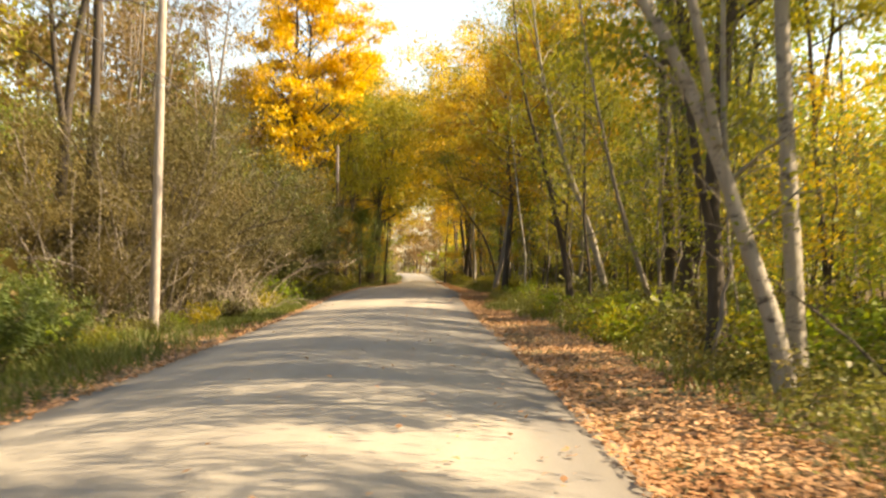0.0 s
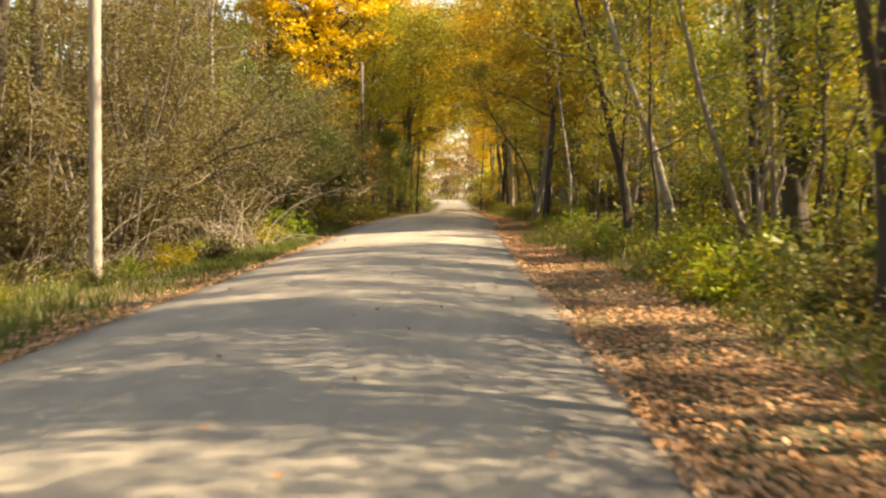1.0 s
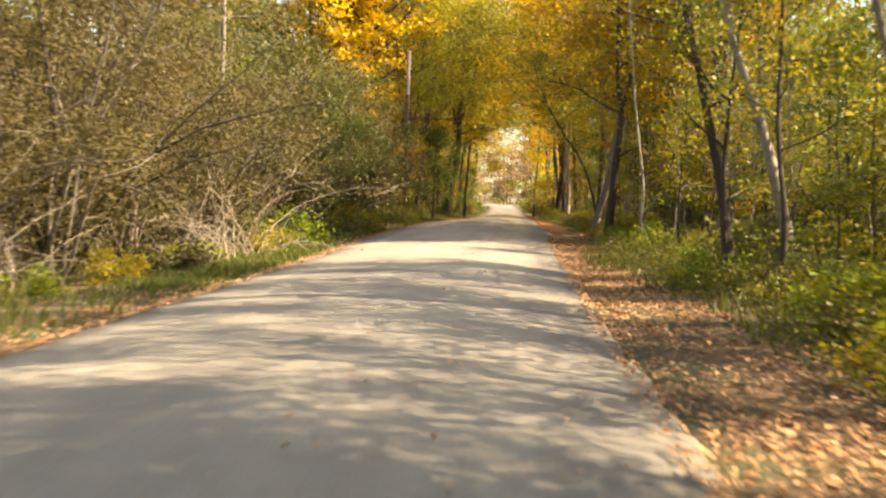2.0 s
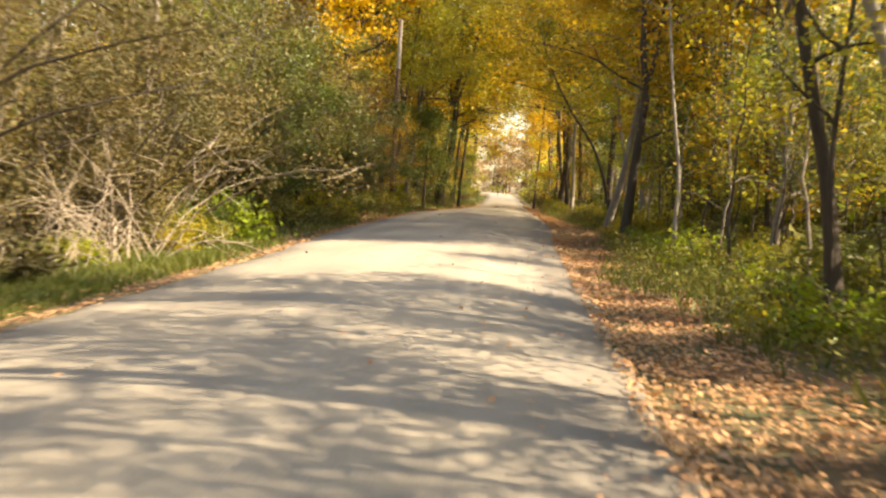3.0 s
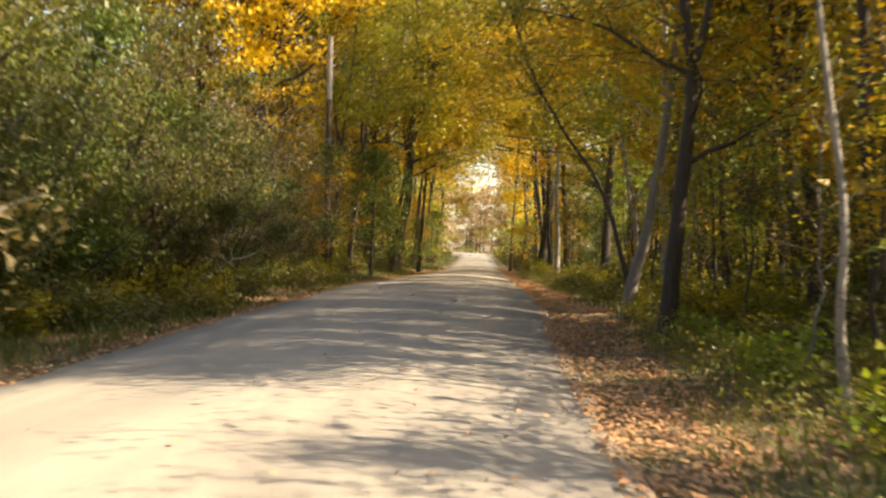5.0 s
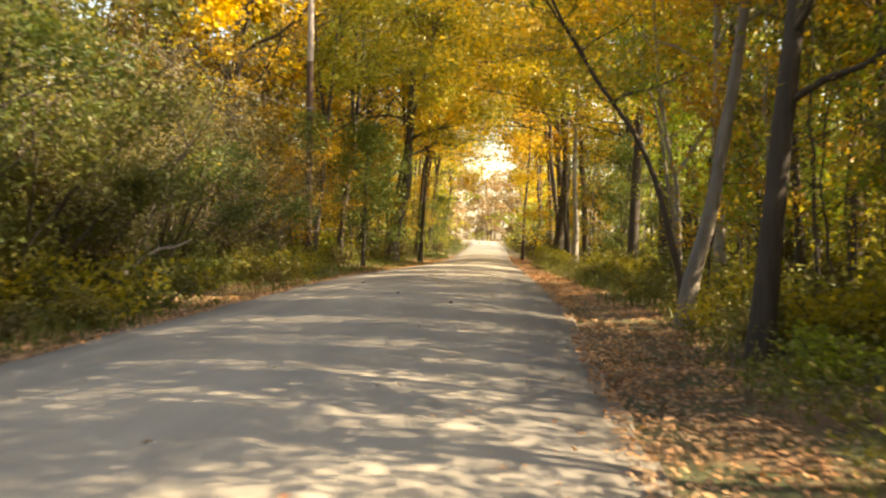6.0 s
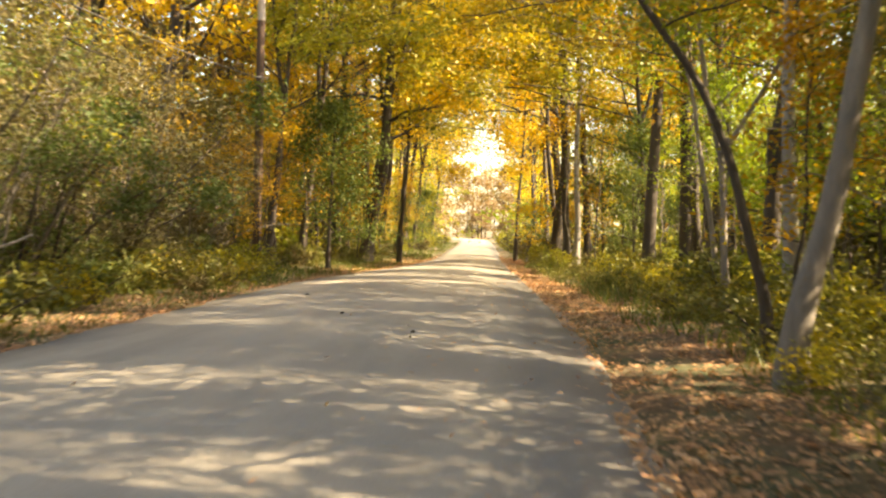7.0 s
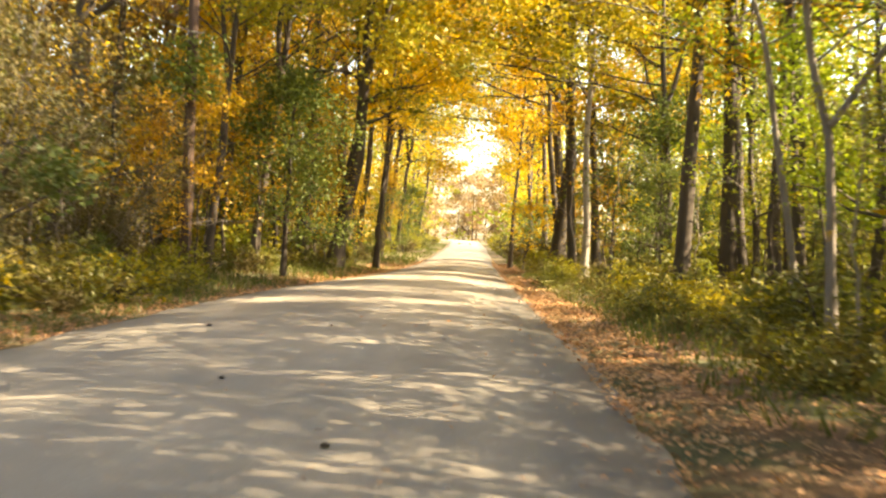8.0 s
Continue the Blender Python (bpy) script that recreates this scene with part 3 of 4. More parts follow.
road_tree(0.2, 122.0, 11, 0.11, (0, 0.3), 0.35, 2.4, 16, 3600, 0.15, "yellow", line=[(0, 0), (0.08, 2.9), (0.26, 5.5)])
road_tree(-6.8, 109.0, 17, 0.30, (0, 0.2), 0.32, 4.4, 26, 7000, 0.2, "gold", line=[(0, 0), (0.27, 1.7), (0.6, 3.3), (0.84, 4.4), (0.89, 6.2), (0.98, 8.4), (1.05, 10.6)], more=[([(0.95, 7.4), (1.4, 8.8), (1.9, 10.4), (2.2, 12.0)], 0.13)])
road_tree(-5.6, 113.0, 12, 0.12, (0.7, 0.3), 0.35, 2.8, 16, 4500, 0.15, "yellow", 0.0)
road_tree(-12.4, 95.0, 24, 0.34, (0.8, -0.3), 0.28, 7.4, 74, 34000, 0.27, "yellow", 0.3)
road_tree(-7.0, 99.5, 6.2, 0.09, (0.1, 0.1), 0.2, 2.0, 22, 6500, 0.14, "green", 0.0)
road_tree(-8.4, 105.5, 6.5, 0.09, (-0.2, 0.1), 0.12, 2.4, 22, 5500, 0.15, "green", 0.0)
road_tree(4.9, 103.0, 6.0, 0.08, (0.2, 0.1), 0.14, 2.0, 20, 4500, 0.14, "green", 0.0)
road_tree(4.6, 114.5, 6.5, 0.09, (-0.1, 0.1), 0.14, 2.2, 20, 5000, 0.15, "green", 0.0)
road_tree(-11.2, 37.0, 18, 0.22, (0, 0.2), 0.55, 3.5, 16, 2600, 0.13, "olive", line=[(0, 0), (0.05, 2.2), (0.15, 4.4), (0.25, 7.3), (0.33, 10.0)])
road_tree(-12.0, 36.5, 18, 0.21, (0, 0.2), 0.55, 3.5, 16, 2600, 0.13, "olive", line=[(0, 0), (0.2, 4.5), (0.4, 7.2), (0.58, 8.8), (0.85, 10.0)], more=[([(0.3, 6.0), (0.1, 7.5), (-0.1, 10.0)], 0.12)])
road_tree(-14.2, 56.0, 16, 0.17, (0.8, 0.2), 0.50, 3.0, 14, 1600, 0.13, "bare", 0.45)
road_tree(-10.9, 56.0, 17, 0.13, (0, 0.2), 0.45, 3.2, 16, 2200, 0.13, "bare", line=[(0, 0), (0.05, 9.0), (-0.1, 11.0), (-0.4, 13.0)], more=[([(0.06, 9.1), (0.38, 11.0), (0.7, 13.5)], 0.08)])
road_tree(-16.6, 62.0, 16, 0.16, (0.6, 0.2), 0.50, 3.2, 14, 1600, 0.13, "bare", 0.4)
road_tree(-13.2, 66.0, 15, 0.13, (-0.5, 0.2), 0.45, 3.0, 14, 2200, 0.15, "bare", 0.0)
road_tree(-13.2, 50.0, 16, 0.14, (0, 0.2), 0.50, 3.0, 16, 1800, 0.13, "bare", line=[(0, 0), (0.15, 6.4), (0.33, 10.0), (0.5, 13.0)], more=[([(0.05, 3.0), (-0.35, 6.2), (-0.2, 8.2), (0.1, 10.0)], 0.08)])
road_tree(-17.4, 47.0, 17, 0.17, (-0.6, 0.2), 0.50, 3.4, 14, 2200, 0.14, "bare", 0.45)
road_tree(-15.5, 52.0, 15, 0.15, (0.4, 0.2), 0.50, 3.2, 14, 1600, 0.13, "bare", 0.0)


# ---- trees of the woods' edge: a few grown in full, then repeated ----
def grown(k, kind, **shape_args):
    nm, label, bark, leaf = KINDS[kind]
    return plant(nm, label, "tree", (0, 0, -0.05), tree_shape(np.random.default_rng(300 + k), **shape_args), bark, leaf, "trees along the road")


SHAPES = {"dark": dict(base=0.22, limbs=24, count=6400, size=0.156), "green": dict(base=0.12, limbs=24, count=6400, size=0.156), "amber": dict(base=0.30, limbs=26, count=7200, size=0.195),
          "lime": dict(base=0.14, limbs=26, count=6600, size=0.150), "yellow": dict(base=0.26, limbs=26, count=9000, size=0.195), "olive": dict(base=0.15, limbs=26, count=6600, size=0.164)}
pick = random.Random(8)
stand_number = itertools.count()


def stand(kind, h, r, spread, spots):
    """Trees of one kind; a spot is the distance from the road's edge (right +, left -), y and size."""
    k = next(stand_number)
    first = [grown(k * 2 + v, kind, height=h, radius=r, lean=(0.4 - v, 0.3), spread=spread, fork=0.45 * v, plain=True, **SHAPES[kind]) for v in (0, 1)]
    for q, (off, y, size) in enumerate(spots):
        x = float(road_right(y)) + off if off > 0 else float(road_left(y)) + off
        m = pose(*at_ground(x, y), 0, 0, pick.uniform(0, 360)) @ Matrix.Scale(size, 4)
        if q < 2:
            first[q].matrix_basis = m
        else:
            copy_thing(first[q % 2], m)


# The ones at y 62 to 66 are added to shade the road.
stand("dark", 12, 0.17, 3.8, [(6.5, 2, 1), (8, 39.5, 0.7), (7.2, 62.5, 0.8), (8.0, 66, 0.9), (8, 1, 1), (7, -6, 1), (9, -14, 1)])
# The small one at y 43 is added to shade the right verge.
stand("green", 11, 0.12, 3.4, [(6.6, 43.0, 0.5), (7.5, 56.5, 0.6), (9, 60, 0.85), (-4.8, 62, 0.75), (-4.6, 68.5, 0.85), (-4.4, 77, 0.7), (-6, 72.5, 0.95), (-2.6, 118.5, 0.5), (-2.3, 128, 0.6), (-2.4, 137, 0.62), (-2.3, 147, 0.7), (-2.6, 158, 0.75), (-2.6, 170, 0.8), (2.6, 130, 0.5), (2.4, 141, 0.6), (4.2, 98, 0.55), (5.0, 108, 0.6), (4.0, 122, 0.55), (6.5, 101, 0.8), (6.2, 116, 0.8), (7.5, 93, 0.7)])
stand("amber", 15, 0.18, 4.4, [(7, 75, 1), (6, 92.5, 0.95), (6, 108, 1), (-5.8, 124, 0.95)])
stand("lime", 12, 0.13, 3.6, [(7.2, 71.5, 0.9), (6.2, 82, 0.9), (7, 88.5, 1), (6.4, 95.5, 0.9), (8.5, 103, 1), (8, 112, 1), (6.8, 119, 1)])
stand("yellow", 16, 0.20, 4.2, [(-9, 108, 0.95), (-8.2, 118, 1.1), (-4.5, 114, 1.4), (-4.0, 126, 1.35), (3.4, 157, 1), (-4.5, 157, 1), (8.5, 127, 1.1), (-10, 99, 1)])
stand("olive", 13, 0.16, 3.6, [(-8, 84, 0.6), (-10.5, 78, 0.85), (-5.4, 55.0, 0.6), (-6.5, 58.5, 0.75), (-6.5, 65, 0.8), (-9.5, 67.5, 1.2), (-10.5, 74, 1.25), (-10.2, 80.5, 1.05), (-12, 86.5, 1.1), (-7.5, 90.5, 0.6), (-10, 71, 0.85), (-10.5, 48.5, 0.75), (-13, 63, 0.9), (-9.5, 89.5, 0.6), (-9, 26, 0.55), (-12, 20, 0.8), (-11, 10, 0.9), (-11, -4, 1), (-9, 96.5, 0.9), (-12.5, 91.5, 1.2), (-7.2, 103, 0.8)])


# ---- trees whose limbs reach over the road, and crowns added to shade it ----
def arching(k, kind, side, height, base, spread, count, reach, radius=0.16):
    nm, label, bark, leaf = KINDS[kind]
    sh = tree_shape(np.random.default_rng(500 + k), height, radius, (-1.4 * side, 0.4), base, spread, 30, int(count * 1.5), 0.195, toward=(-reach * side, 0), fork=0.4, clump=0.6, sag=0.12, plain=True)
    return plant(nm, label, "tree", (0, 0, 0), sh, bark, leaf, "trees along the road")


arch_number = itertools.count()


def arches(kind, side, h, base, spread, count, reach, spots):
    """Arching trees of one kind; a spot is the distance from the road's edge, y and size."""
    one = arching(next(arch_number), kind, side, h, base, spread, count, reach)
    for q, (off, y, size) in enumerate(spots):
        x = float(road_right(y)) + off if off > 0 else float(road_left(y)) + off
        m = pose(*at_ground(x, y), 0, 0, pick.uniform(-30, 30)) @ Matrix.Scale(size, 4)
        if q:
            copy_thing(one, m)
        else:
            one.matrix_basis = m


arches("amber", 1, 16, 0.36, 9.0, 8500, 1.2, [(5.6, 65.5, 0.70), (6.6, 82.5, 0.95)])
arches("gold", 1, 16, 0.36, 8.8, 8500, 1.2, [(6.4, 97, 1.1), (5.6, 104, 0.85), (4.0, 112, 1.05), (3.2, 133, 1.05), (3, 146, 1)])
arches("yellow", 1, 16, 0.40, 8.6, 9000, 1.2, [(6.0, 90, 1.05), (3.2, 121, 1.05)])
arches("gold", -1, 15.5, 0.40, 6.5, 8000, 0.8, [(-3.4, 102, 1.0), (-2.8, 113, 1.1), (-3.0, 188, 1.1)])
arches("yellow", -1, 15.5, 0.42, 6.5, 8000, 0.8, [(-2.8, 129, 1)])
arches("dark", -1, 16, 0.40, 6.0, 6000, 0.6, [(-6.0, 106, 1.0), (-3.2, 123, 1.1), (-3, 138, 1.1), (-3.4, 97.5, 0.85), (-3.0, 150, 1.0)])
# Added tall crowns, mostly out of view, that shade road, pole and left hedge.
arches("dark", 1, 19, 0.55, 4.6, 6000, 0.1, [(7.4, 67.5, 0.68), (5.5, 88.3, 1.0), (7.4, 13.0, 0.86), (7.8, 16.5, 0.9), (8.0, 20.5, 0.88), (7.6, 27.0, 0.88), (8.5, 2, 0.9), (7.2, 72.5, 0.70), (7.6, 5.5, 0.84), (7.4, 36.0, 0.74), (8.2, 18.6, 0.95), (8.2, 23.6, 0.95), (6.2, 11.0, 0.92), (6.4, 14.8, 0.92), (6.6, 19.8, 0.92), (7.0, 34.0, 0.62), (7.0, 78.0, 0.72), (7.0, 70.0, 0.68), (7.3, 62.0, 0.66), (7.4, 75.2, 0.70), (6.8, 94.0, 0.95), (7.0, 108.0, 0.9), (8.5, 84.0, 0.9), (7.4, 65.0, 0.72), (6.9, 59.6, 0.68), (7.0, 31.2, 0.95), (7.2, 46.8, 0.58), (5.6, 54.0, 1.1), (6.2, 58.5, 1.15), (5.4, 63.5, 1.1), (6.0, 69.0, 1.15), (5.6, 74.5, 1.1)])
arches("amber", 1, 19, 0.46, 5.0, 5800, 0.3, [(6.8, 53.4, 0.75), (5.6, 55.8, 0.92), (7.5, 59.5, 0.85)])
arches("amber", 1, 14.5, 0.34, 5.6, 6200, 0.35, [(4.8, 57, 0.9), (6.0, 67.5, 1.0)])


# ---- saplings and bushes ----
def sapling_shape(seed, h, count, size):
    rng = np.random.default_rng(seed)
    return tree_shape(rng, h, 0.035, (rng.uniform(-0.8, 0.8), rng.uniform(-0.5, 0.5)), 0.25, 1.3, 12, count, size, clump=0.3, wob=0.05, twigs=2, sides=3, plain=True)


def bush_shape(seed, h, width, stems, count, size, clump=0.3, low=0.25, thick=1.0, uneven=0.3):
    rng = np.random.default_rng(seed)
    wood, thin, spots = [], [], []
    for i in range(stems):
        a = rng.uniform(0, 2 * math.pi)
        foot = np.array([math.cos(a), math.sin(a), 0]) * rng.uniform(0, 0.22 * width) - (0, 0, 0.1)
        d = np.array([math.cos(a) * rng.uniform(0.1, 0.8), math.sin(a) * rng.uniform(0.1, 0.8), 1])
        st = bent(foot, d, h * rng.uniform(0.65, 1.1), rng, 6, 0.12, -0.05)
        wood.append(tube(st, np.linspace((0.018 + 0.004 * h) * thick, 0.005, len(st)), 4))
        spots.append(along(st, rng.uniform(low, 1, 6)))
        for q in rng.uniform(low - 0.1, 0.97, 4):
            tw = bent(along(st, np.array([q]))[0], rng.standard_normal(3) * (1, 1, 0.6) + (0, 0, 0.25), width * rng.uniform(0.15, 0.33), rng, 3, 0.2)
            thin.append(tube(tw, np.linspace(0.011, 0.003, len(tw)), 3))
            spots.append(along(tw, rng.uniform(0.3, 1, 3)))
    spots = np.concatenate(spots)
    weight = rng.gamma(uneven, 1.0, len(spots))
    lc = spots[rng.choice(len(spots), count, p=weight / weight.sum())] + rng.standard_normal((count, 3)) * clump * np.array([0.85, 0.85, 0.6])
    lc[:, 2] = np.maximum(lc[:, 2], 0.05)
    return wood, [], thin, leaves(lc, size * 1.18, rng, plain=True)


def repeat(protos, spots, seed):
    rnd = random.Random(seed)
    for q, (x, y, size) in enumerate(spots):
        m = pose(*at_ground(x, y), 0, 0, rnd.uniform(0, 360)) @ Matrix.Scale(size, 4)
        if q < len(protos):
            protos[q].matrix_basis = m
        else:
            copy_thing(protos[q % len(protos)], m)


def spread_along(seed, y0, y1, step, side, near, far, smin, smax):
    rnd, out, y = random.Random(seed), [], y0
    while y < y1:
        off = rnd.uniform(near, far)
        yy = y + rnd.uniform(-0.5, 0.5) * step
        x = float(road_right(yy)) + off if side > 0 else float(road_left(yy)) - off
        out.append((x, yy, rnd.uniform(smin, smax)))
        y += step
    return out


sap_a = [plant("sapling", ("thin young sapling with yellow-green leaves under the trees", "thin young sapling with dull grey-green leaves", "thin grey-stemmed sapling with yellow-green leaves")[v], "sapling", (0, 0, 0), sapling_shape(700 + v, 5.0 + v, 1600, 0.112), BARK_GREY if v == 2 else BARK_DARK, LEAF_SAGE if v == 1 else LEAF_GOLDGREEN, "saplings in the woods", split=False) for v in (0, 1, 2)]
repeat(sap_a, spread_along(1, 27, 43, 2.5, 1, 4.8, 8.0, 0.65, 1.15) + spread_along(61, 51, 62, 2.5, 1, 3.0, 6.5, 0.65, 1.15) + spread_along(2, 20, 62, 4.0, 1, 6, 11, 0.8, 1.35), 3)
sap_b = [plant("sapling", ("thin young sapling with lime-green backlit leaves", "thin young sapling with olive leaves")[v], "sapling", (0, 0, 0), sapling_shape(720 + v, 5.0 + v, 1600, 0.112), BARK_DARK, (LEAF_LIME, LEAF_OLIVE)[v], "saplings in the woods", split=False) for v in (0, 1)]
repeat(sap_b, spread_along(4, 64, 94, 2.3, 1, 3.2, 8.0, 0.7, 1.25), 5)
sap_c = [plant("sapling", "thin young sapling with golden autumn leaves", "sapling", (0, 0, 0), sapling_shape(740 + v, 5.0 + v, 1600, 0.112), BARK_DARK, LEAF_AMBER, "saplings in the woods", split=False) for v in (0, 1)]
repeat(sap_c, spread_along(26, 36, 44, 4.5, 1, 5.0, 8.0, 0.9, 1.35) + spread_along(6, 52, 74, 2.4, 1, 2.6, 6.5, 0.6, 1.1) + spread_along(16, 108, 150, 4.0, 1, 2.6, 6.5, 0.6, 1.1) + spread_along(7, 88, 150, 2.6, -1, 2.0, 7.0, 0.7, 1.2), 8)

sap_d = [plant("sapling", ("thin grey sapling nearly bare of leaves", "thin dark sapling nearly bare of leaves")[v], "sapling", (0, 0, 0), sapling_shape(780 + v, 5.5 + v, 260, 0.125), (BARK_GREY, BARK_DARK)[v], LEAF_GOLDGREEN, "saplings in the woods", split=False) for v in (0, 1)]
repeat(sap_d, spread_along(31, 18, 60, 1.2, 1, 2.6, 8.0, 0.7, 1.3) + spread_along(32, 61, 115, 1.9, 1, 3.0, 8.0, 0.8, 1.4) + spread_along(33, 61, 98, 2.0, -1, 3.0, 6.5, 0.8, 1.4), 34)
under = [plant("understory_tree", ("small spreading understory tree with sunlit yellow-green leaves", "small spreading understory tree with olive leaves", "small spreading understory tree with bright yellow leaves", "small spreading understory tree with fresh green leaves")[v], "small tree", (0, 0, 0), tree_shape(np.random.default_rng(770 + v), 5.6, 0.045, (0.3 - 0.2 * v, 0.2), 0.14, 2.5, 24, 4200, 0.096, clump=0.34, wob=0.05, twigs=3, sides=3, plain=True), BARK_DARK, (LEAF_GOLDGREEN, LEAF_OLIVE, LEAF_YELLOW, LEAF_LIME)[v], "small trees in the woods", split=False) for v in (0, 1, 2, 3)]
# The first row below y 14 is added out of view to shade the road.
repeat(under, spread_along(41, 2, 42, 2.3, 1, 6.8, 10.5, 0.7, 1.1) + spread_along(46, 43, 52, 3.0, 1, 8.5, 10.0, 0.7, 0.9) + spread_along(47, 53, 66, 2.2, 1, 6.0, 10.0, 0.7, 1.1) + spread_along(42, 66, 96, 2.8, 1, 7.4, 11.5, 0.8, 1.2) + spread_along(43, 16, 130, 3.4, 1, 10.0, 15.0, 0.8, 1.1) + spread_along(44, 24, 130, 4.0, -1, 8.0, 13.0, 0.9, 1.4) + [(6.8, 16.2, 0.7), (7.8, 18.6, 0.75)], 45)
plant("sapling", "small bright yellow sapling at the road's edge", "sapling", at_ground(0.75, 118.5), sapling_shape(760, 3.4, 700, 0.16), BARK_DARK, LEAF_YELLOW, "saplings in the woods", split=False)


def nest_box(x, y, z, turn):
    """A board box with a sloping lid, fixed to a trunk."""
    w, d, h, t = 0.46, 0.32, 0.72, 0.02
    thing = tagged(new("nest_box"), "dark weathered wooden nest box fixed to a dark leaning trunk", "nest box")
    thing.matrix_basis = pose(x, y, z, 0, 0, turn)
    boards = (("side_board", (-w / 2, 0, h / 2), (t, d, h), 0), ("side_board", (w / 2, 0, h / 2), (t, d, h), 0), ("front_board", (0, -d / 2, h / 2), (w - t - 0.006, t, h - 0.03), 0),
              ("back_board", (0, d / 2, h / 2 + 0.03), (w - t - 0.006, t, h + 0.1), 0), ("floor_board", (0, 0, 0.03), (w - t - 0.006, d - t - 0.006, t), 0), ("lid", (0, -0.03, h + 0.035), (w + 0.07, d + 0.1, t), 8))
    for name, at, size, slope in boards:
        bm = bmesh.new()
        bmesh.ops.create_cube(bm, size=1.0, matrix=pose(*at, slope, 0, 0) @ Matrix.Diagonal((*size, 1)))
        bmesh.ops.bevel(bm, geom=bm.edges[:], offset=0.004, segments=1, affect="EDGES")
        me = bpy.data.meshes.new(name)
        bm.to_mesh(me)
        bm.free()
        me.materials.append(BOX_PAINT)
        ob = new(name, me)
        ob.parent = thing


nest_box(5.42, 79.22, 3.02, -8)

bush_green = [plant("shrub", "leafy dark green roadside shrub", "shrub", (0, 0, 0), bush_shape(800 + v, 3.4, 3.4, 14, 7400, 0.105, 0.3, uneven=0.2), BARK_DARK, LEAF_GREEN, "shrubs along the road", stem="stem") for v in (0, 1)]
repeat(bush_green, [(-7.0, 14.5, 0.62), (-6.9, 17.8, 0.6), (-7.3, 20.6, 0.66), (-7.6, 24.0, 0.62), (-9.4, 27.8, 0.75), (-9.6, 34.0, 0.8), (-8.6, 17, 0.8), (-8.4, 21.5, 0.85), (-9.2, 25, 1.0), 
                    (-8.8, 79, 0.7), (-8.6, 87, 0.6), (-11.0, 30, 0.9), (5.4, 21, 0.55), (5.0, 33, 0.5), (5.8, 46, 0.5), (4.8, 53.5, 0.6), (5.6, 57.5, 0.75), (-8.0, 50.3, 0.8), (-9, 12, 0.9)], 9)
bush_tall = [plant("shrub", ("tall dense dark green hedge shrub in the shade", "tall dense olive hedge shrub in the shade", "tall brownish hedge shrub losing its leaves")[v], "shrub", (0, 0, 0), bush_shape(810 + v, 6.2, 5.0, 18, 15000, 0.10, 0.36, uneven=0.16), BARK_DARK, (LEAF_GREEN, LEAF_OLIVE, LEAF_DULL)[v], "shrubs along the road", stem="stem") for v in (0, 1, 2)]
repeat(bush_tall, [(-10, 62.5, 1.0), (-9.8, 67.5, 1.05), (-9.8, 54, 0.85), (-12, 64, 1.25), (-9.8, 58.2, 0.9), (-9.8, 72, 0.95), (-9.8, 77, 0.9), (10.5, 63, 0.95), (-12.5, 56, 1.2), (12.5, 69.5, 0.8), (11.5, 74, 1.0), (12, 58, 1.0), (10.5, 86, 0.9), (9.5, 98, 0.9)], 19)
bush_dull = [plant("shrub", "tall twiggy olive-brown shrub losing its leaves", "shrub", (0, 0, 0), bush_shape(820 + v, 5.2, 4.2, 22, 21000, 0.058, 0.31, 0.22, 0.85, 0.18), (BARK_GREY, BARK_DARK)[v], (LEAF_HAZE, LEAF_DULL)[v], "shrubs along the road", stem="stem") for v in (0, 1)]
repeat(bush_dull, [(-9.8, 42.0, 1.25), (-9.4, 46.5, 1.15), (-9.0, 36.0, 1.1), (-10.6, 39, 1.35), (-9.6, 50, 1.1), (-10.8, 53, 1.25), (-10.2, 76, 1.0), (-9.8, 81.5, 1.0), (-11.2, 86, 1.1), (-12.5, 45, 1.2), (-9.8, 31.5, 0.8),
                   (-11, 71, 1.3), (-10.5, 91, 0.8), (6.4, 59, 0.75), (-13, 34, 1.2), (-13, 26, 1.0)], 10)
LOW_LEAVES = (LEAF_OLIVE, LEAF_GOLDGREEN, LEAF_DULL)
low_shapes = [bush_shape(840 + v, 1.1, 1.8, 6, 1000, 0.095, 0.22) for v in (0, 1, 2)]
LOW_WORDS = ("low olive-green bramble at the edge of the woods", "low yellow-green bramble at the edge of the woods", "low brownish bramble at the edge of the woods", "low sunlit lime-green bramble at the edge of the woods")


def low_shrubs(kinds, spots, seed):
    """Low shrubs of the given kinds, each a thing of its own."""
    first = [plant("shrub", LOW_WORDS[k], "shrub", (0, 0, 0), low_shapes[k % 3], BARK_DARK, (LOW_LEAVES + (LEAF_LIME,))[k], "low shrubs along the road", stem="stem", split=False) for k in kinds]
    repeat(first, spots, seed)


low_shrubs((3, 1, 2, 0), spread_along(11, 16, 60, 2.4, 1, 2.8, 5.8, 0.5, 1.1) + spread_along(51, 16, 60, 1.5, 1, 2.1, 3.8, 0.55, 1.0) + spread_along(12, 14, 50, 2.6, -1, 2.4, 4.2, 0.5, 1.15) + [(-7.4, 49.4, 1.15), (-7.8, 51.4, 1.25), (-7.1, 47.0, 0.9)], 14)
low_shrubs((0, 1, 2), spread_along(62, 60, 100, 2.4, 1, 2.8, 5.8, 0.5, 1.1) + spread_along(52, 60, 100, 1.6, 1, 2.0, 3.8, 0.5, 1.05) + spread_along(63, 50, 100, 2.6, -1, 2.4, 4.2, 0.5, 1.15) + spread_along(18, 48, 66, 1.6, -1, 1.9, 3.4, 0.6, 1.05) + spread_along(13, 60, 92, 1.6, -1, 1.1, 3.2, 0.6, 1.25), 15)


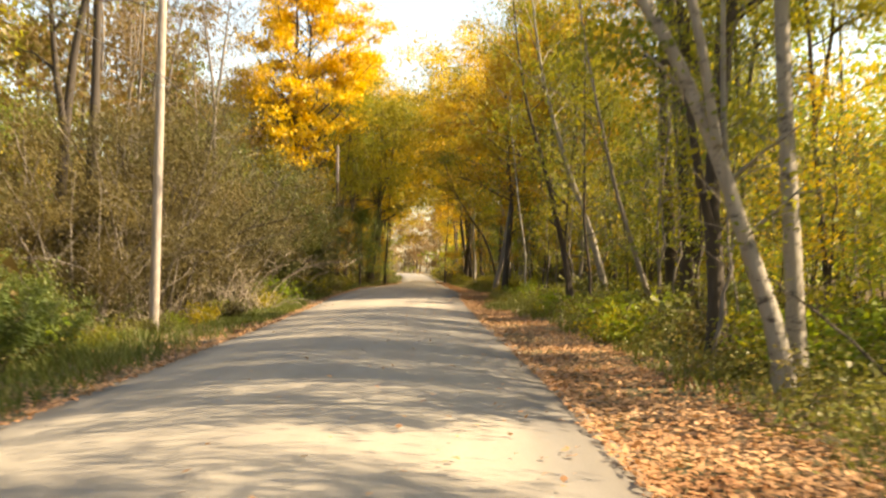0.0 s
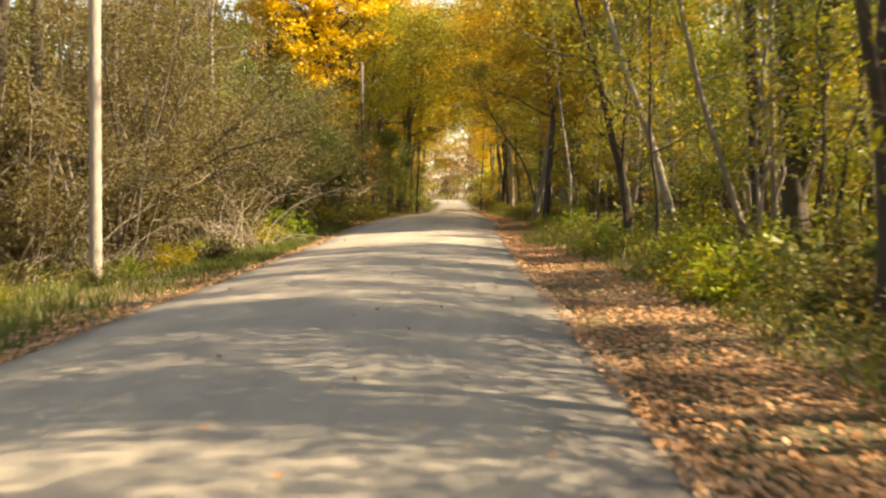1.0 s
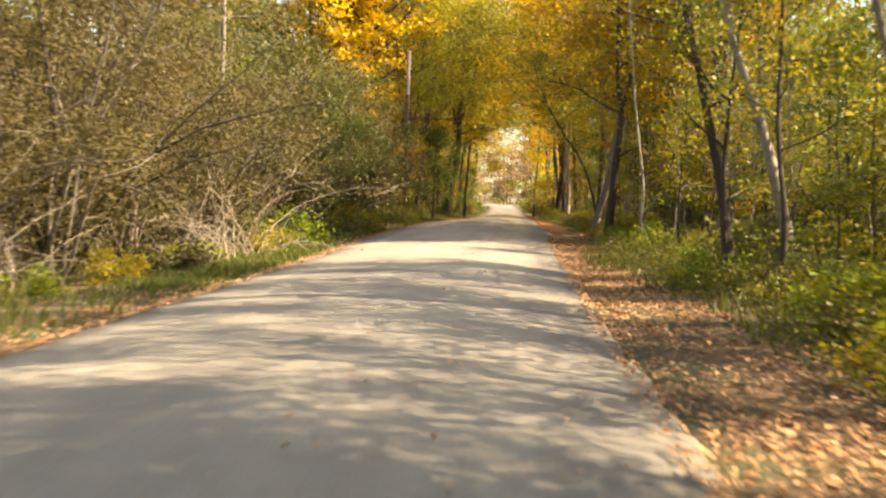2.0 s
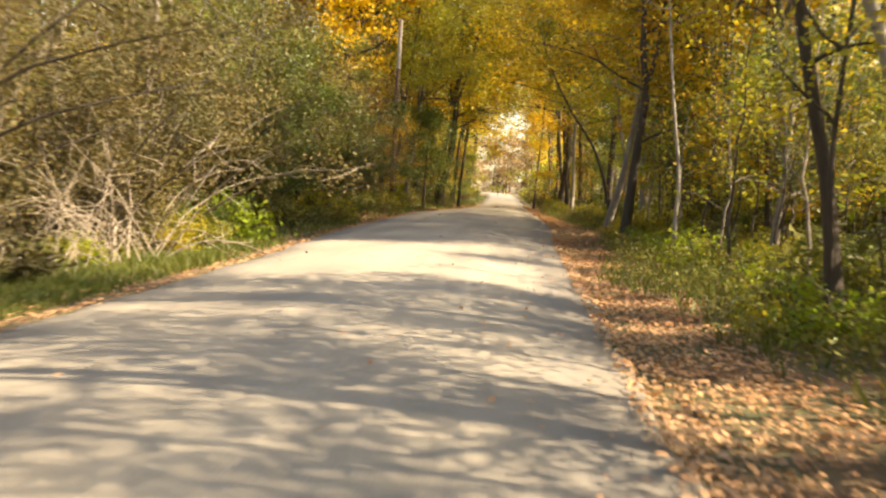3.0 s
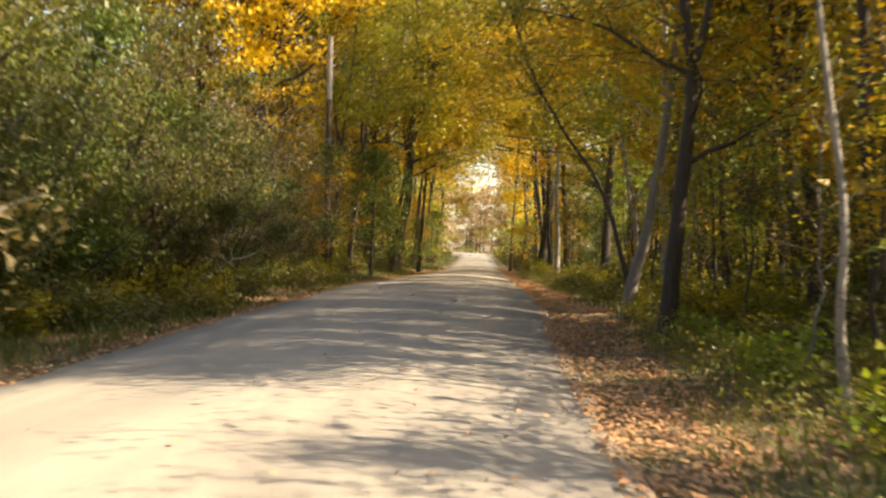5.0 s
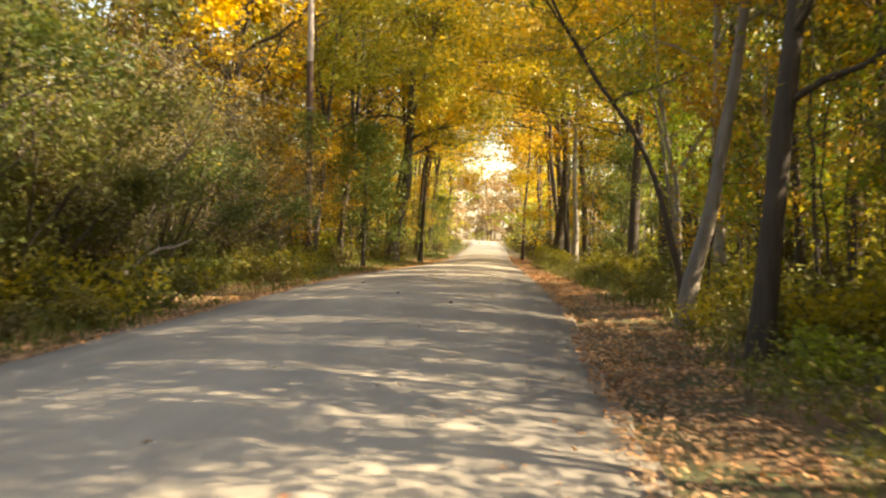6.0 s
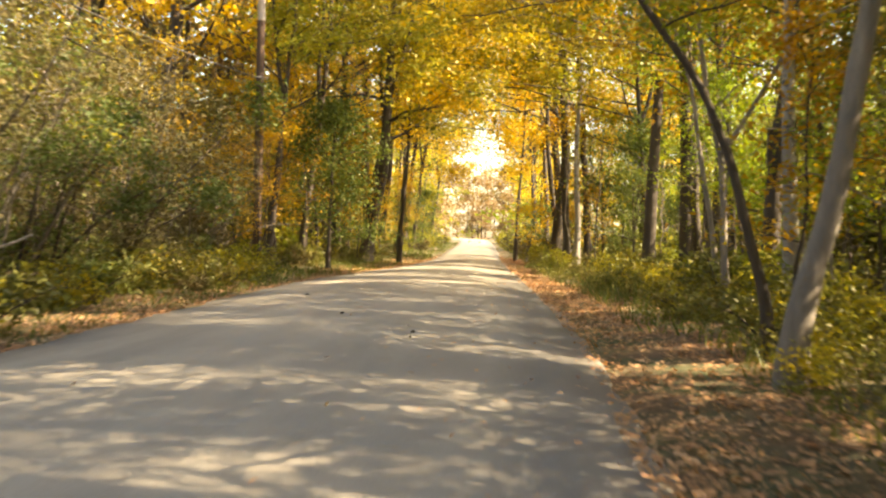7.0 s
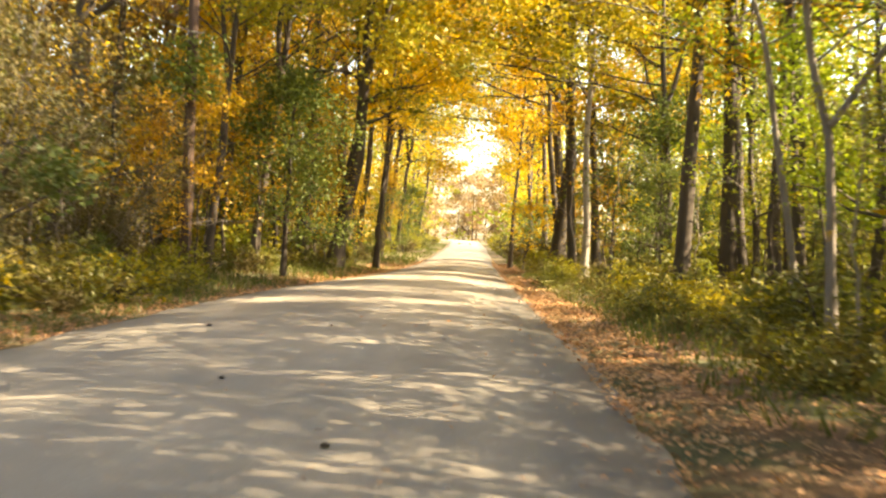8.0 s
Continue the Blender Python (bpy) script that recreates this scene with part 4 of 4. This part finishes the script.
def brambles(spots, seed):
    """Low shrubs deeper in the woods and far along the road, as one thing."""
    rng = np.random.default_rng(seed)
    stems, crowns = [], ([], [], [])
    for q, (x, y, size) in enumerate(spots):
        a = rng.uniform(0, 2 * math.pi)
        turn = np.array([[math.cos(a), math.sin(a), 0], [-math.sin(a), math.cos(a), 0], [0, 0, 1]]) * size
        wood, _, thin, crown = low_shapes[q % 3]
        at = np.array(at_ground(x, y))
        stems += [(v @ turn + at, f) for v, f in wood + thin]
        crowns[q % 3].append((crown[0] @ turn + at, crown[1]))
    thing = tagged(new("brambles"), "tangle of low green and yellow brambles under the trees", "brambles", kind="stuff")
    part("stems", merged(stems), BARK_DARK, thing)
    for pieces, leaf in zip(crowns, LOW_LEAVES):
        part("leaves", merged(pieces), leaf, thing)


brambles(spread_along(53, 18, 126, 1.9, 1, 3.8, 6.5, 0.8, 1.4) + spread_along(54, 100, 128, 1.3, 1, 2.0, 5.0, 0.6, 1.25) + spread_along(55, 92, 126, 1.8, -1, 2.0, 4.2, 0.5, 1.15) + spread_along(15, 58, 130, 3.0, 1, 7.0, 11.0, 1.5, 2.3) + spread_along(21, 128, 250, 2.6, 1, 1.6, 5.0, 1.2, 2.2) + spread_along(22, 126, 250, 3.2, -1, 2.2, 5.5, 0.8, 1.6) + spread_along(17, 86, 130, 3.0, -1, 5.0, 9.0, 1.2, 2.0), 24)


def bare_bush(x, y, size, seed):
    rng = np.random.default_rng(seed)
    arcs, thin = [], []
    for i in range(20):
        a = rng.uniform(0, 2 * math.pi)
        d = np.array([math.cos(a) * rng.uniform(0.2, 0.9), math.sin(a) * rng.uniform(0.2, 0.9), 1.0])
        st = bent((rng.uniform(-0.9, 0.9), rng.uniform(-0.9, 0.9), -0.1), d, rng.uniform(2.4, 4.4), rng, 11, 0.09, rng.uniform(-0.22, -0.06))
        arcs.append(tube(st, np.linspace(0.017, 0.004, len(st)), 5))
        for q in rng.uniform(0.3, 0.95, 5):
            tw = bent(along(st, np.array([q]))[0], rng.standard_normal(3), rng.uniform(0.4, 0.9), rng, 4, 0.2, -0.05)
            thin.append(tube(tw, np.linspace(0.009, 0.003, len(tw)), 3))
    thing = tagged(new("bare_bush"), "bare pale arching branches of a leafless bush", "shrub", "bare bushes on the verge")
    thing.matrix_basis = pose(*at_ground(x, y)) @ Matrix.Scale(size, 4)
    for arc in arcs:
        part("stem", arc, BARK_TWIG, thing, "", True)
    tagged(part("branchwork", merged(thin), BARK_TWIG, thing), kind="stuff")


for k, (x, y, size) in enumerate([(-7.3, 43.5, 0.9), (-7.8, 46.0, 1.0), (-7.4, 40.5, 0.7), (-8.4, 33.0, 0.7)]):
    bare_bush(x, y, size, 860 + k)


# ---- dark-stemmed small trees in the left-hand bushes ----
KINDS["haze"] = ("hawthorn_tree", "crooked dark-stemmed small tree with thin bronze leaves", BARK_DARK, LEAF_HAZE)
road_tree(-8.7, 36.2, 6.8, 0.075, (0, 0.2), 0.35, 2.3, 26, 11000, 0.062, "haze", line=[(0, 0), (-0.12, 1.2), (0.1, 2.2), (-0.05, 3.2), (-0.2, 4.2)], more=[([(0.1, 0.2), (0.5, 1.3), (0.75, 2.6), (1.2, 4.0)], 0.05), ([(-0.1, 0.3), (-0.5, 1.5), (-0.6, 2.8), (-1.0, 4.2)], 0.045)])
road_tree(-8.9, 40.6, 7.2, 0.07, (0, 0.2), 0.32, 2.4, 26, 11000, 0.062, "haze", line=[(0, 0), (0.2, 1.3), (0.1, 2.6), (0.4, 4.0)], more=[([(0.0, 0.2), (-0.4, 1.4), (-0.3, 2.7), (-0.8, 4.4)], 0.05)])
road_tree(-9.6, 56.5, 7.0, 0.09, (0, 0.2), 0.30, 2.6, 26, 6500, 0.11, "olive", line=[(0, 0), (-0.3, 1.2), (-0.9, 2.4), (-1.1, 3.6)], more=[([(0.1, 0.2), (0.7, 1.3), (1.2, 2.6), (1.4, 4.0)], 0.06)])
road_tree(-9.2, 64.8, 6.5, 0.08, (0, 0.2), 0.30, 2.5, 26, 6500, 0.11, "olive", line=[(0, 0), (0.3, 1.2), (0.4, 2.4), (0.9, 3.6)], more=[([(-0.1, 0.2), (-0.5, 1.3), (-0.7, 2.6), (-0.5, 4.0)], 0.05)])


# ---- dead wood ----
def dead_branch(name, label, points, radius, seed, twigs=4, bark=BARK_TWIG):
    """A dead branch through the given points, with a few broken side twigs."""
    rng = np.random.default_rng(seed)
    pts = along(np.array(points, float), np.linspace(0, 1, 12)) + rng.standard_normal((12, 3)) * radius * 0.5
    thing = tagged(new(name), label, "branch", "dead wood")
    base = pts[0].copy()
    thing.matrix_basis = pose(*base)
    part("stem", tube(pts - base, np.linspace(radius, radius * 0.35, 12), 7, 0.06, rng), bark, thing, "", True)
    for q in rng.uniform(0.25, 0.95, twigs):
        tw = bent(along(pts - base, np.array([q]))[0], rng.standard_normal(3) + (0, 0, 0.4), rng.uniform(0.25, 0.6), rng, 4, 0.2)
        part("twig", tube(tw, np.linspace(radius * 0.35, 0.003, len(tw)), 4), bark, thing, "", True)


dead_branch("dead_branch", "pale dead branch arching out of the twiggy bush", [(-8.6, 36.0, -0.05), (-8.65, 36.0, 1.6), (-8.4, 35.9, 2.9), (-8.45, 35.8, 3.35), (-8.85, 35.8, 3.45), (-9.15, 35.7, 3.3)], 0.035, 1)
dead_branch("dead_branch", "thin dark fallen branch leaning against the birch", [(5.3, 13.3, 0.0), (4.7, 13.5, 0.65), (4.2, 13.8, 1.1), (3.8, 13.9, 1.4)], 0.022, 2, 3, BARK_DARK)
dead_branch("bent_stem", "pale bent dead stem arching over the weeds", [(3.75, 36.8, 0.0), (3.75, 36.8, 0.35), (3.62, 36.8, 0.62), (3.4, 36.8, 0.74)], 0.014, 3, 1)
dead_branch("dead_branch", "pale fallen branch lying over the roadside bushes", [(-8.3, 69.6, 0.0), (-7.9, 70.3, 0.75), (-7.5, 70.8, 1.15), (-6.9, 71.3, 1.35)], 0.05, 4, 4)
dead_branch("dead_branch", "weathered dead stem beside the bare bush", [(-7.9, 38.8, 0.0), (-8.0, 38.8, 0.9), (-7.95, 38.8, 1.9), (-8.1, 38.8, 2.5)], 0.03, 5, 3)


def tree_stump(x, y, height, radius, seed):
    rng = np.random.default_rng(seed)
    a = np.linspace(0, 2 * math.pi, 12, endpoint=False)
    lobe = 1 + 0.14 * np.sin(3 * a + 0.6) + 0.07 * rng.standard_normal(12)
    rings = [(-0.1, 1.5), (0.06, 1.25), (0.2, 1.02), (height, 0.93), (height + 0.01, 0.75), (height - 0.02, 0.3)]
    v = np.array([(math.cos(t) * radius * k * w, math.sin(t) * radius * k * w, z + (0.05 * rng.standard_normal() if i == 3 else 0)) for i, (z, k) in enumerate(rings) for t, w in zip(a, lobe)])
    i, j = np.meshgrid(np.arange(len(rings) - 1), np.arange(12), indexing="ij")
    k = (j + 1) % 12
    f = np.stack([i * 12 + j, i * 12 + k, (i + 1) * 12 + k, (i + 1) * 12 + j], -1).reshape(-1, 4)
    thing = tagged(new("tree_stump"), "low rotten dark tree stump in the weeds", "tree stump")
    thing.matrix_basis = pose(*at_ground(x, y))
    part("stump", (v, f), BARK_DARK, thing, "", True)
    for t in (0.4, 1.9, 3.3, 4.6):
        root = bent((math.cos(t) * radius, math.sin(t) * radius, 0.12), (math.cos(t), math.sin(t), -0.25), 0.55, rng, 5, 0.12)
        part("root", tube(root, np.linspace(0.06, 0.015, len(root)), 6), BARK_GREY, thing, "pale bare root", True)


tree_stump(4.95, 28.9, 0.5, 0.24, 9)


# ---- clods lying on the asphalt ----
def road_clod(x, y, size, seed):
    rng = np.random.default_rng(seed)
    bm = bmesh.new()
    bmesh.ops.create_icosphere(bm, subdivisions=2, radius=size)
    for vert in bm.verts:
        vert.co *= 1 + rng.uniform(-0.22, 0.22)
        vert.co.z *= 0.55
    me = bpy.data.meshes.new("road_clod")
    bm.to_mesh(me)
    bm.free()
    me.materials.append(DIRT)
    u = (x - float(road_left(y))) / float(road_right(y) - road_left(y))
    ob = tagged(new("road_clod", me), "small dark clod of dirt lying on the asphalt", "dirt clod", "clods on the road")
    ob.matrix_basis = pose(x, y, CROWN * (1 - (2 * u - 1) ** 2) + size * 0.3, 0, 0, rng.uniform(0, 360))


for k, (x, y, size) in enumerate([(-4.3, 79.5, 0.045), (-2.7, 73.6, 0.03), (-1.3, 70.6, 0.033), (-4.3, 46.2, 0.035)]):
    road_clod(x, y, size, 880 + k)


# ---- what nobody could count: far woods, grass, weeds, fallen leaves ----
def far_woods():
    rng = np.random.default_rng(40)
    thing = tagged(new("far_woods"), "dense autumn woods of bare trunks and yellow-green foliage", "woods", kind="stuff")
    trunks, crowns = [], {"gold": [], "green": [], "tan": [], "far": [], "shade_green": []}
    spots = [(x + rng.uniform(-2, 2), y + rng.uniform(-2.5, 2.5)) for x, step in ((-14.5, 9), (-18.5, 6.5), (-22.5, 7), (-28, 9), (-37, 11), (-50, 15)) for y in np.arange(-20, 190, step)]
    spots += [(x + rng.uniform(-2, 2), y + rng.uniform(-2.5, 2.5)) for x, step in ((13.0, 12), (18.0, 11), (24, 11), (33, 12), (45, 14)) for y in np.arange(-20, 190, step)]
    spots = [(x, y) for x, y in spots if not (9 < x < 28 and 24 < y < 46 and rng.random() < 0.7) and not (-17 < x < -10 and 25 < y < 66) and not (-20 < x < -6 and 66 <= y < 102)]
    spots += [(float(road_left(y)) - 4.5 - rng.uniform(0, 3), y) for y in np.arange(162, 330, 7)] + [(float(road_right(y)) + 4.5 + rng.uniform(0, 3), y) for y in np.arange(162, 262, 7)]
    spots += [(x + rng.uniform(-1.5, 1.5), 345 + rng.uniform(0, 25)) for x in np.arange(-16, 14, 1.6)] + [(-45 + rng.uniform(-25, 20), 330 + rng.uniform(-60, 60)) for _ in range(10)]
    for x, y in spots:
        h = rng.uniform(12, 15) if x > 21.5 and 40 < y < 56 else rng.uniform(6.0, 9.5) if x > 8 and y < 56 else rng.uniform(14, 19) if x > 16 and y < 76 else rng.uniform(10, 15) if x > 8 and y < 76 else rng.uniform(14, 19) if x > 8 and y < 130 else rng.uniform(15, 22)
        r = rng.uniform(0.11, 0.26)
        z0 = float(ground_z(x, y))
        tr = bent((x, y, z0 - 0.3), (rng.uniform(-0.06, 0.06), rng.uniform(-0.06, 0.06), 1), h, rng, 6, 0.03)
        trunks.append(tube(tr, np.linspace(r, 0.03, len(tr)), 7))
        k, leaf_size = (2800, 0.34) if -24 < x < -12 and 15 < y < 125 else ((700, 0.6) if abs(x) > 25 and y < 200 else (2200, 0.5) if y > 330 else (1150, 0.44) if x < 0 or y > 130 else (1200, 0.40) if y > 78 else (750, 0.40))
        blobs = along(tr, rng.uniform(0.06, 1.0, 26)) + rng.standard_normal((26, 3)) * (2.1, 2.1, 0.7)
        lc = blobs[rng.integers(0, 26, k)] + rng.standard_normal((k, 3)) * (0.75, 0.75, 0.5)
        lc[:, 2] = np.maximum(lc[:, 2], z0 + 0.2)
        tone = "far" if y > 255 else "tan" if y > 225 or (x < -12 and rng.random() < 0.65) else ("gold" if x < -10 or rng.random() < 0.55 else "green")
        crowns[tone].append(leaves(lc, leaf_size, rng, plain=True))
    for side, tone, xs in ((1, "green", (15, 23)), (1, "gold", (14, 24)), (-1, "gold", (-24, -16)), (-1, "tan", (-26, -15))):
        for y in np.arange(-15, 185, 3.0):
            c = np.array([rng.uniform(*xs), y + rng.uniform(-1.5, 1.5), 0.0])
            blobs = c + rng.standard_normal((14, 3)) * (1.4, 1.4, 0) + np.stack([np.zeros(14), np.zeros(14), rng.uniform(0.3, 6.5, 14)], 1)
            lc = blobs[rng.integers(0, 14, 420)] + rng.standard_normal((420, 3)) * (0.6, 0.6, 0.45)
            lc[:, 2] = np.maximum(lc[:, 2], 0.15) + ground_z(lc[:, 0], lc[:, 1])
            # shade inside the right-hand woods is put in as darker leaves here
            crowns["shade_green" if tone == "gold" and side > 0 and 56 < y < 114 else tone].append(leaves(lc, 0.3, rng, plain=True))
    part("trunks", merged(trunks), BARK_DARK, thing)
    part("crown", merged(crowns["gold"]), LEAF_GOLDGREEN, thing, "yellow-green foliage")
    part("crown", merged(crowns["green"]), LEAF_LIME, thing, "green foliage")
    part("crown", merged(crowns["shade_green"]), LEAF_GREEN, thing, "low foliage with the woods' shade put in as dark green")
    part("crown", merged(crowns["tan"]), LEAF_TAN, thing, "tan and orange foliage")
    part("crown", merged(crowns["far"]), LEAF_FAR, thing, "tan foliage at the end of the road, sunlight put into its pale colour")


far_woods()


def strip_points(rng, count, side, near, far, y0, y1, power=1.0, toward_near=1.6):
    y = y0 + (y1 - y0) * rng.random(count) ** toward_near
    off = near + (far - near) * rng.random(count) ** power
    x = road_right(y) + off if side > 0 else road_left(y) - off
    return x, y


def litter_width(x, y):
    """How far the drift of leaves reaches from the road's edge before the weeds begin."""
    return np.interp(y, [0, 30, 41, 45, 54, 62, 66, 71, 76, 130], [1.7, 1.6, 1.3, 0.55, 0.9, 1.4, 1.9, 1.8, 1.0, 0.9]) + 0.35 * wave(x * 3.0, y * 1.3)


def grass():
    rng = np.random.default_rng(50)
    xs, ys = [], []
    for count, side, near, far, y0, y1 in ((36000, -1, 0.35, 3.6, 6, 125), (15000, -1, 0.45, 2.6, 34, 54), (40000, 1, 0.3, 5.2, 6, 125), (5000, -1, 0.3, 5.0, 125, 240), (5000, 1, 0.5, 5.0, 125, 240)):
        x, y = strip_points(rng, count, side, near, far, y0, y1, 0.9, 1.2)
        keep = wave(x * 2.1, y * 1.7) + rng.uniform(-0.6, 0.6, count) > -0.35
        if side > 0:
            keep &= x - road_right(y) > litter_width(x, y)
        xs.append(x[keep])
        ys.append(y[keep])
    x, y = np.concatenate(xs), np.concatenate(ys)
    k = len(x)
    z = ground_z(x, y)
    h = rng.uniform(0.10, 0.38, k) * (0.7 + 0.4 * wave(x, y))
    h = np.maximum(h, 0.07) * np.where((x > road_right(y) + 1.6), rng.uniform(0.7, 1.7, k), 1.0)
    a = rng.uniform(0, 2 * math.pi, k)
    w = rng.uniform(0.008, 0.018, k) * np.where(y > 125, 2.5, 1.0)
    b = np.stack([x, y, z - 0.02], 1)
    s = np.stack([np.cos(a) * w, np.sin(a) * w, np.zeros(k)], 1)
    d = np.stack([rng.standard_normal(k) * 0.35 * h, rng.standard_normal(k) * 0.35 * h, h], 1)
    v = np.stack([b - s, b + s, b + d * 0.6 + s * 0.8, b + d], 1).reshape(-1, 3)
    ob = new("verge_grass", mesh_of("verge_grass", v, np.arange(4 * k).reshape(k, 4), GRASS))
    tagged(ob, "rough green and straw-coloured grass on the verges", "grass", kind="stuff")


grass()


def undergrowth():
    rng = np.random.default_rng(60)
    pts = []
    for clumps, side, near, far, y0, y1 in ((2300, 1, 0.6, 5.2, 8, 130), (600, 1, 4.5, 9.0, 8, 130), (850, -1, 2.2, 7.0, 8, 125)):
        x, y = strip_points(rng, clumps, side, near, far, y0, y1, 0.8, 1.2)
        if side > 0:
            keep = x - road_right(y) > litter_width(x, y) + 0.25
            x, y = x[keep], y[keep]
        h = rng.uniform(0.15, 0.75, len(x)) * np.clip(0.35 + 0.35 * np.abs(x - road_right(y)), 0.4, 1)
        k = 40
        c = np.stack([x, y, ground_z(x, y)], 1).repeat(k, 0)
        c += rng.standard_normal(c.shape) * (0.22, 0.22, 0)
        c[:, 2] += rng.uniform(0.03, 1, len(c)) * h.repeat(k)
        pts.append(c)
    pts = np.concatenate(pts)
    ob = new("undergrowth", mesh_of("undergrowth", *leaves(pts, 0.07, rng, plain=True), WEEDS))
    tagged(ob, "low green weeds and seedlings on the woodland floor", "weeds", kind="stuff")


undergrowth()


def fallen_leaves():
    rng = np.random.default_rng(70)
    xs, ys, zs = [], [], []
    for count, side, near, far, y0, y1, power, pull in ((80000, 1, -0.15, 2.5, 4, 130, 1.05, 1.35), (14000, -1, -0.15, 1.0, 6, 130, 1.3, 1.2), (12000, -1, 0.5, 1.9, 50, 130, 1.2, 1.1), (14000, 1, 2.0, 9.0, 5, 120, 1.0, 1.3), (5000, -1, 0.8, 6.0, 6, 120, 1.0, 1.2), (650, 1, -5.5, -0.1, 4, 110, 0.3, 1.2)):
        x, y = strip_points(rng, count, side, near, far, y0, y1, power, pull)
        if far < 3 and near > -1:
            keep = wave(x * 1.3, y * 0.9) + rng.uniform(-0.8, 0.8, count) > -0.45
            x, y = x[keep], y[keep]
        if near == -0.15 and side > 0:
            keep = (x - road_right(y) < litter_width(x, y) + 0.3) | (rng.random(len(x)) < 0.22)
            x, y = x[keep], y[keep]
        xs.append(x)
        ys.append(y)
    x, y = np.concatenate(xs), np.concatenate(ys)
    u = np.clip((x - road_left(y)) / (road_right(y) - road_left(y)), 0, 1)
    on_road = (x > road_left(y) - 0.05) & (x < road_right(y) + 0.05)
    z = np.where(on_road, CROWN * (1 - (2 * u - 1) ** 2) + 0.02, ground_z(x, y)) + rng.uniform(0.005, 0.05, len(x))
    c = np.stack([x, y, z], 1)
    v, f = leaves(c, 0.075, rng, flat=0.85, narrow=0.75, droop=0.0)
    mid = c.repeat(4, 0)
    v[:, 2] = mid[:, 2] + (v[:, 2] - mid[:, 2]) * 0.55
    ob = new("fallen_leaves", mesh_of("fallen_leaves", v, f, LITTER))
    tagged(ob, "drift of dry brown and orange fallen leaves beside the road", "fallen leaves", kind="stuff")


fallen_leaves()
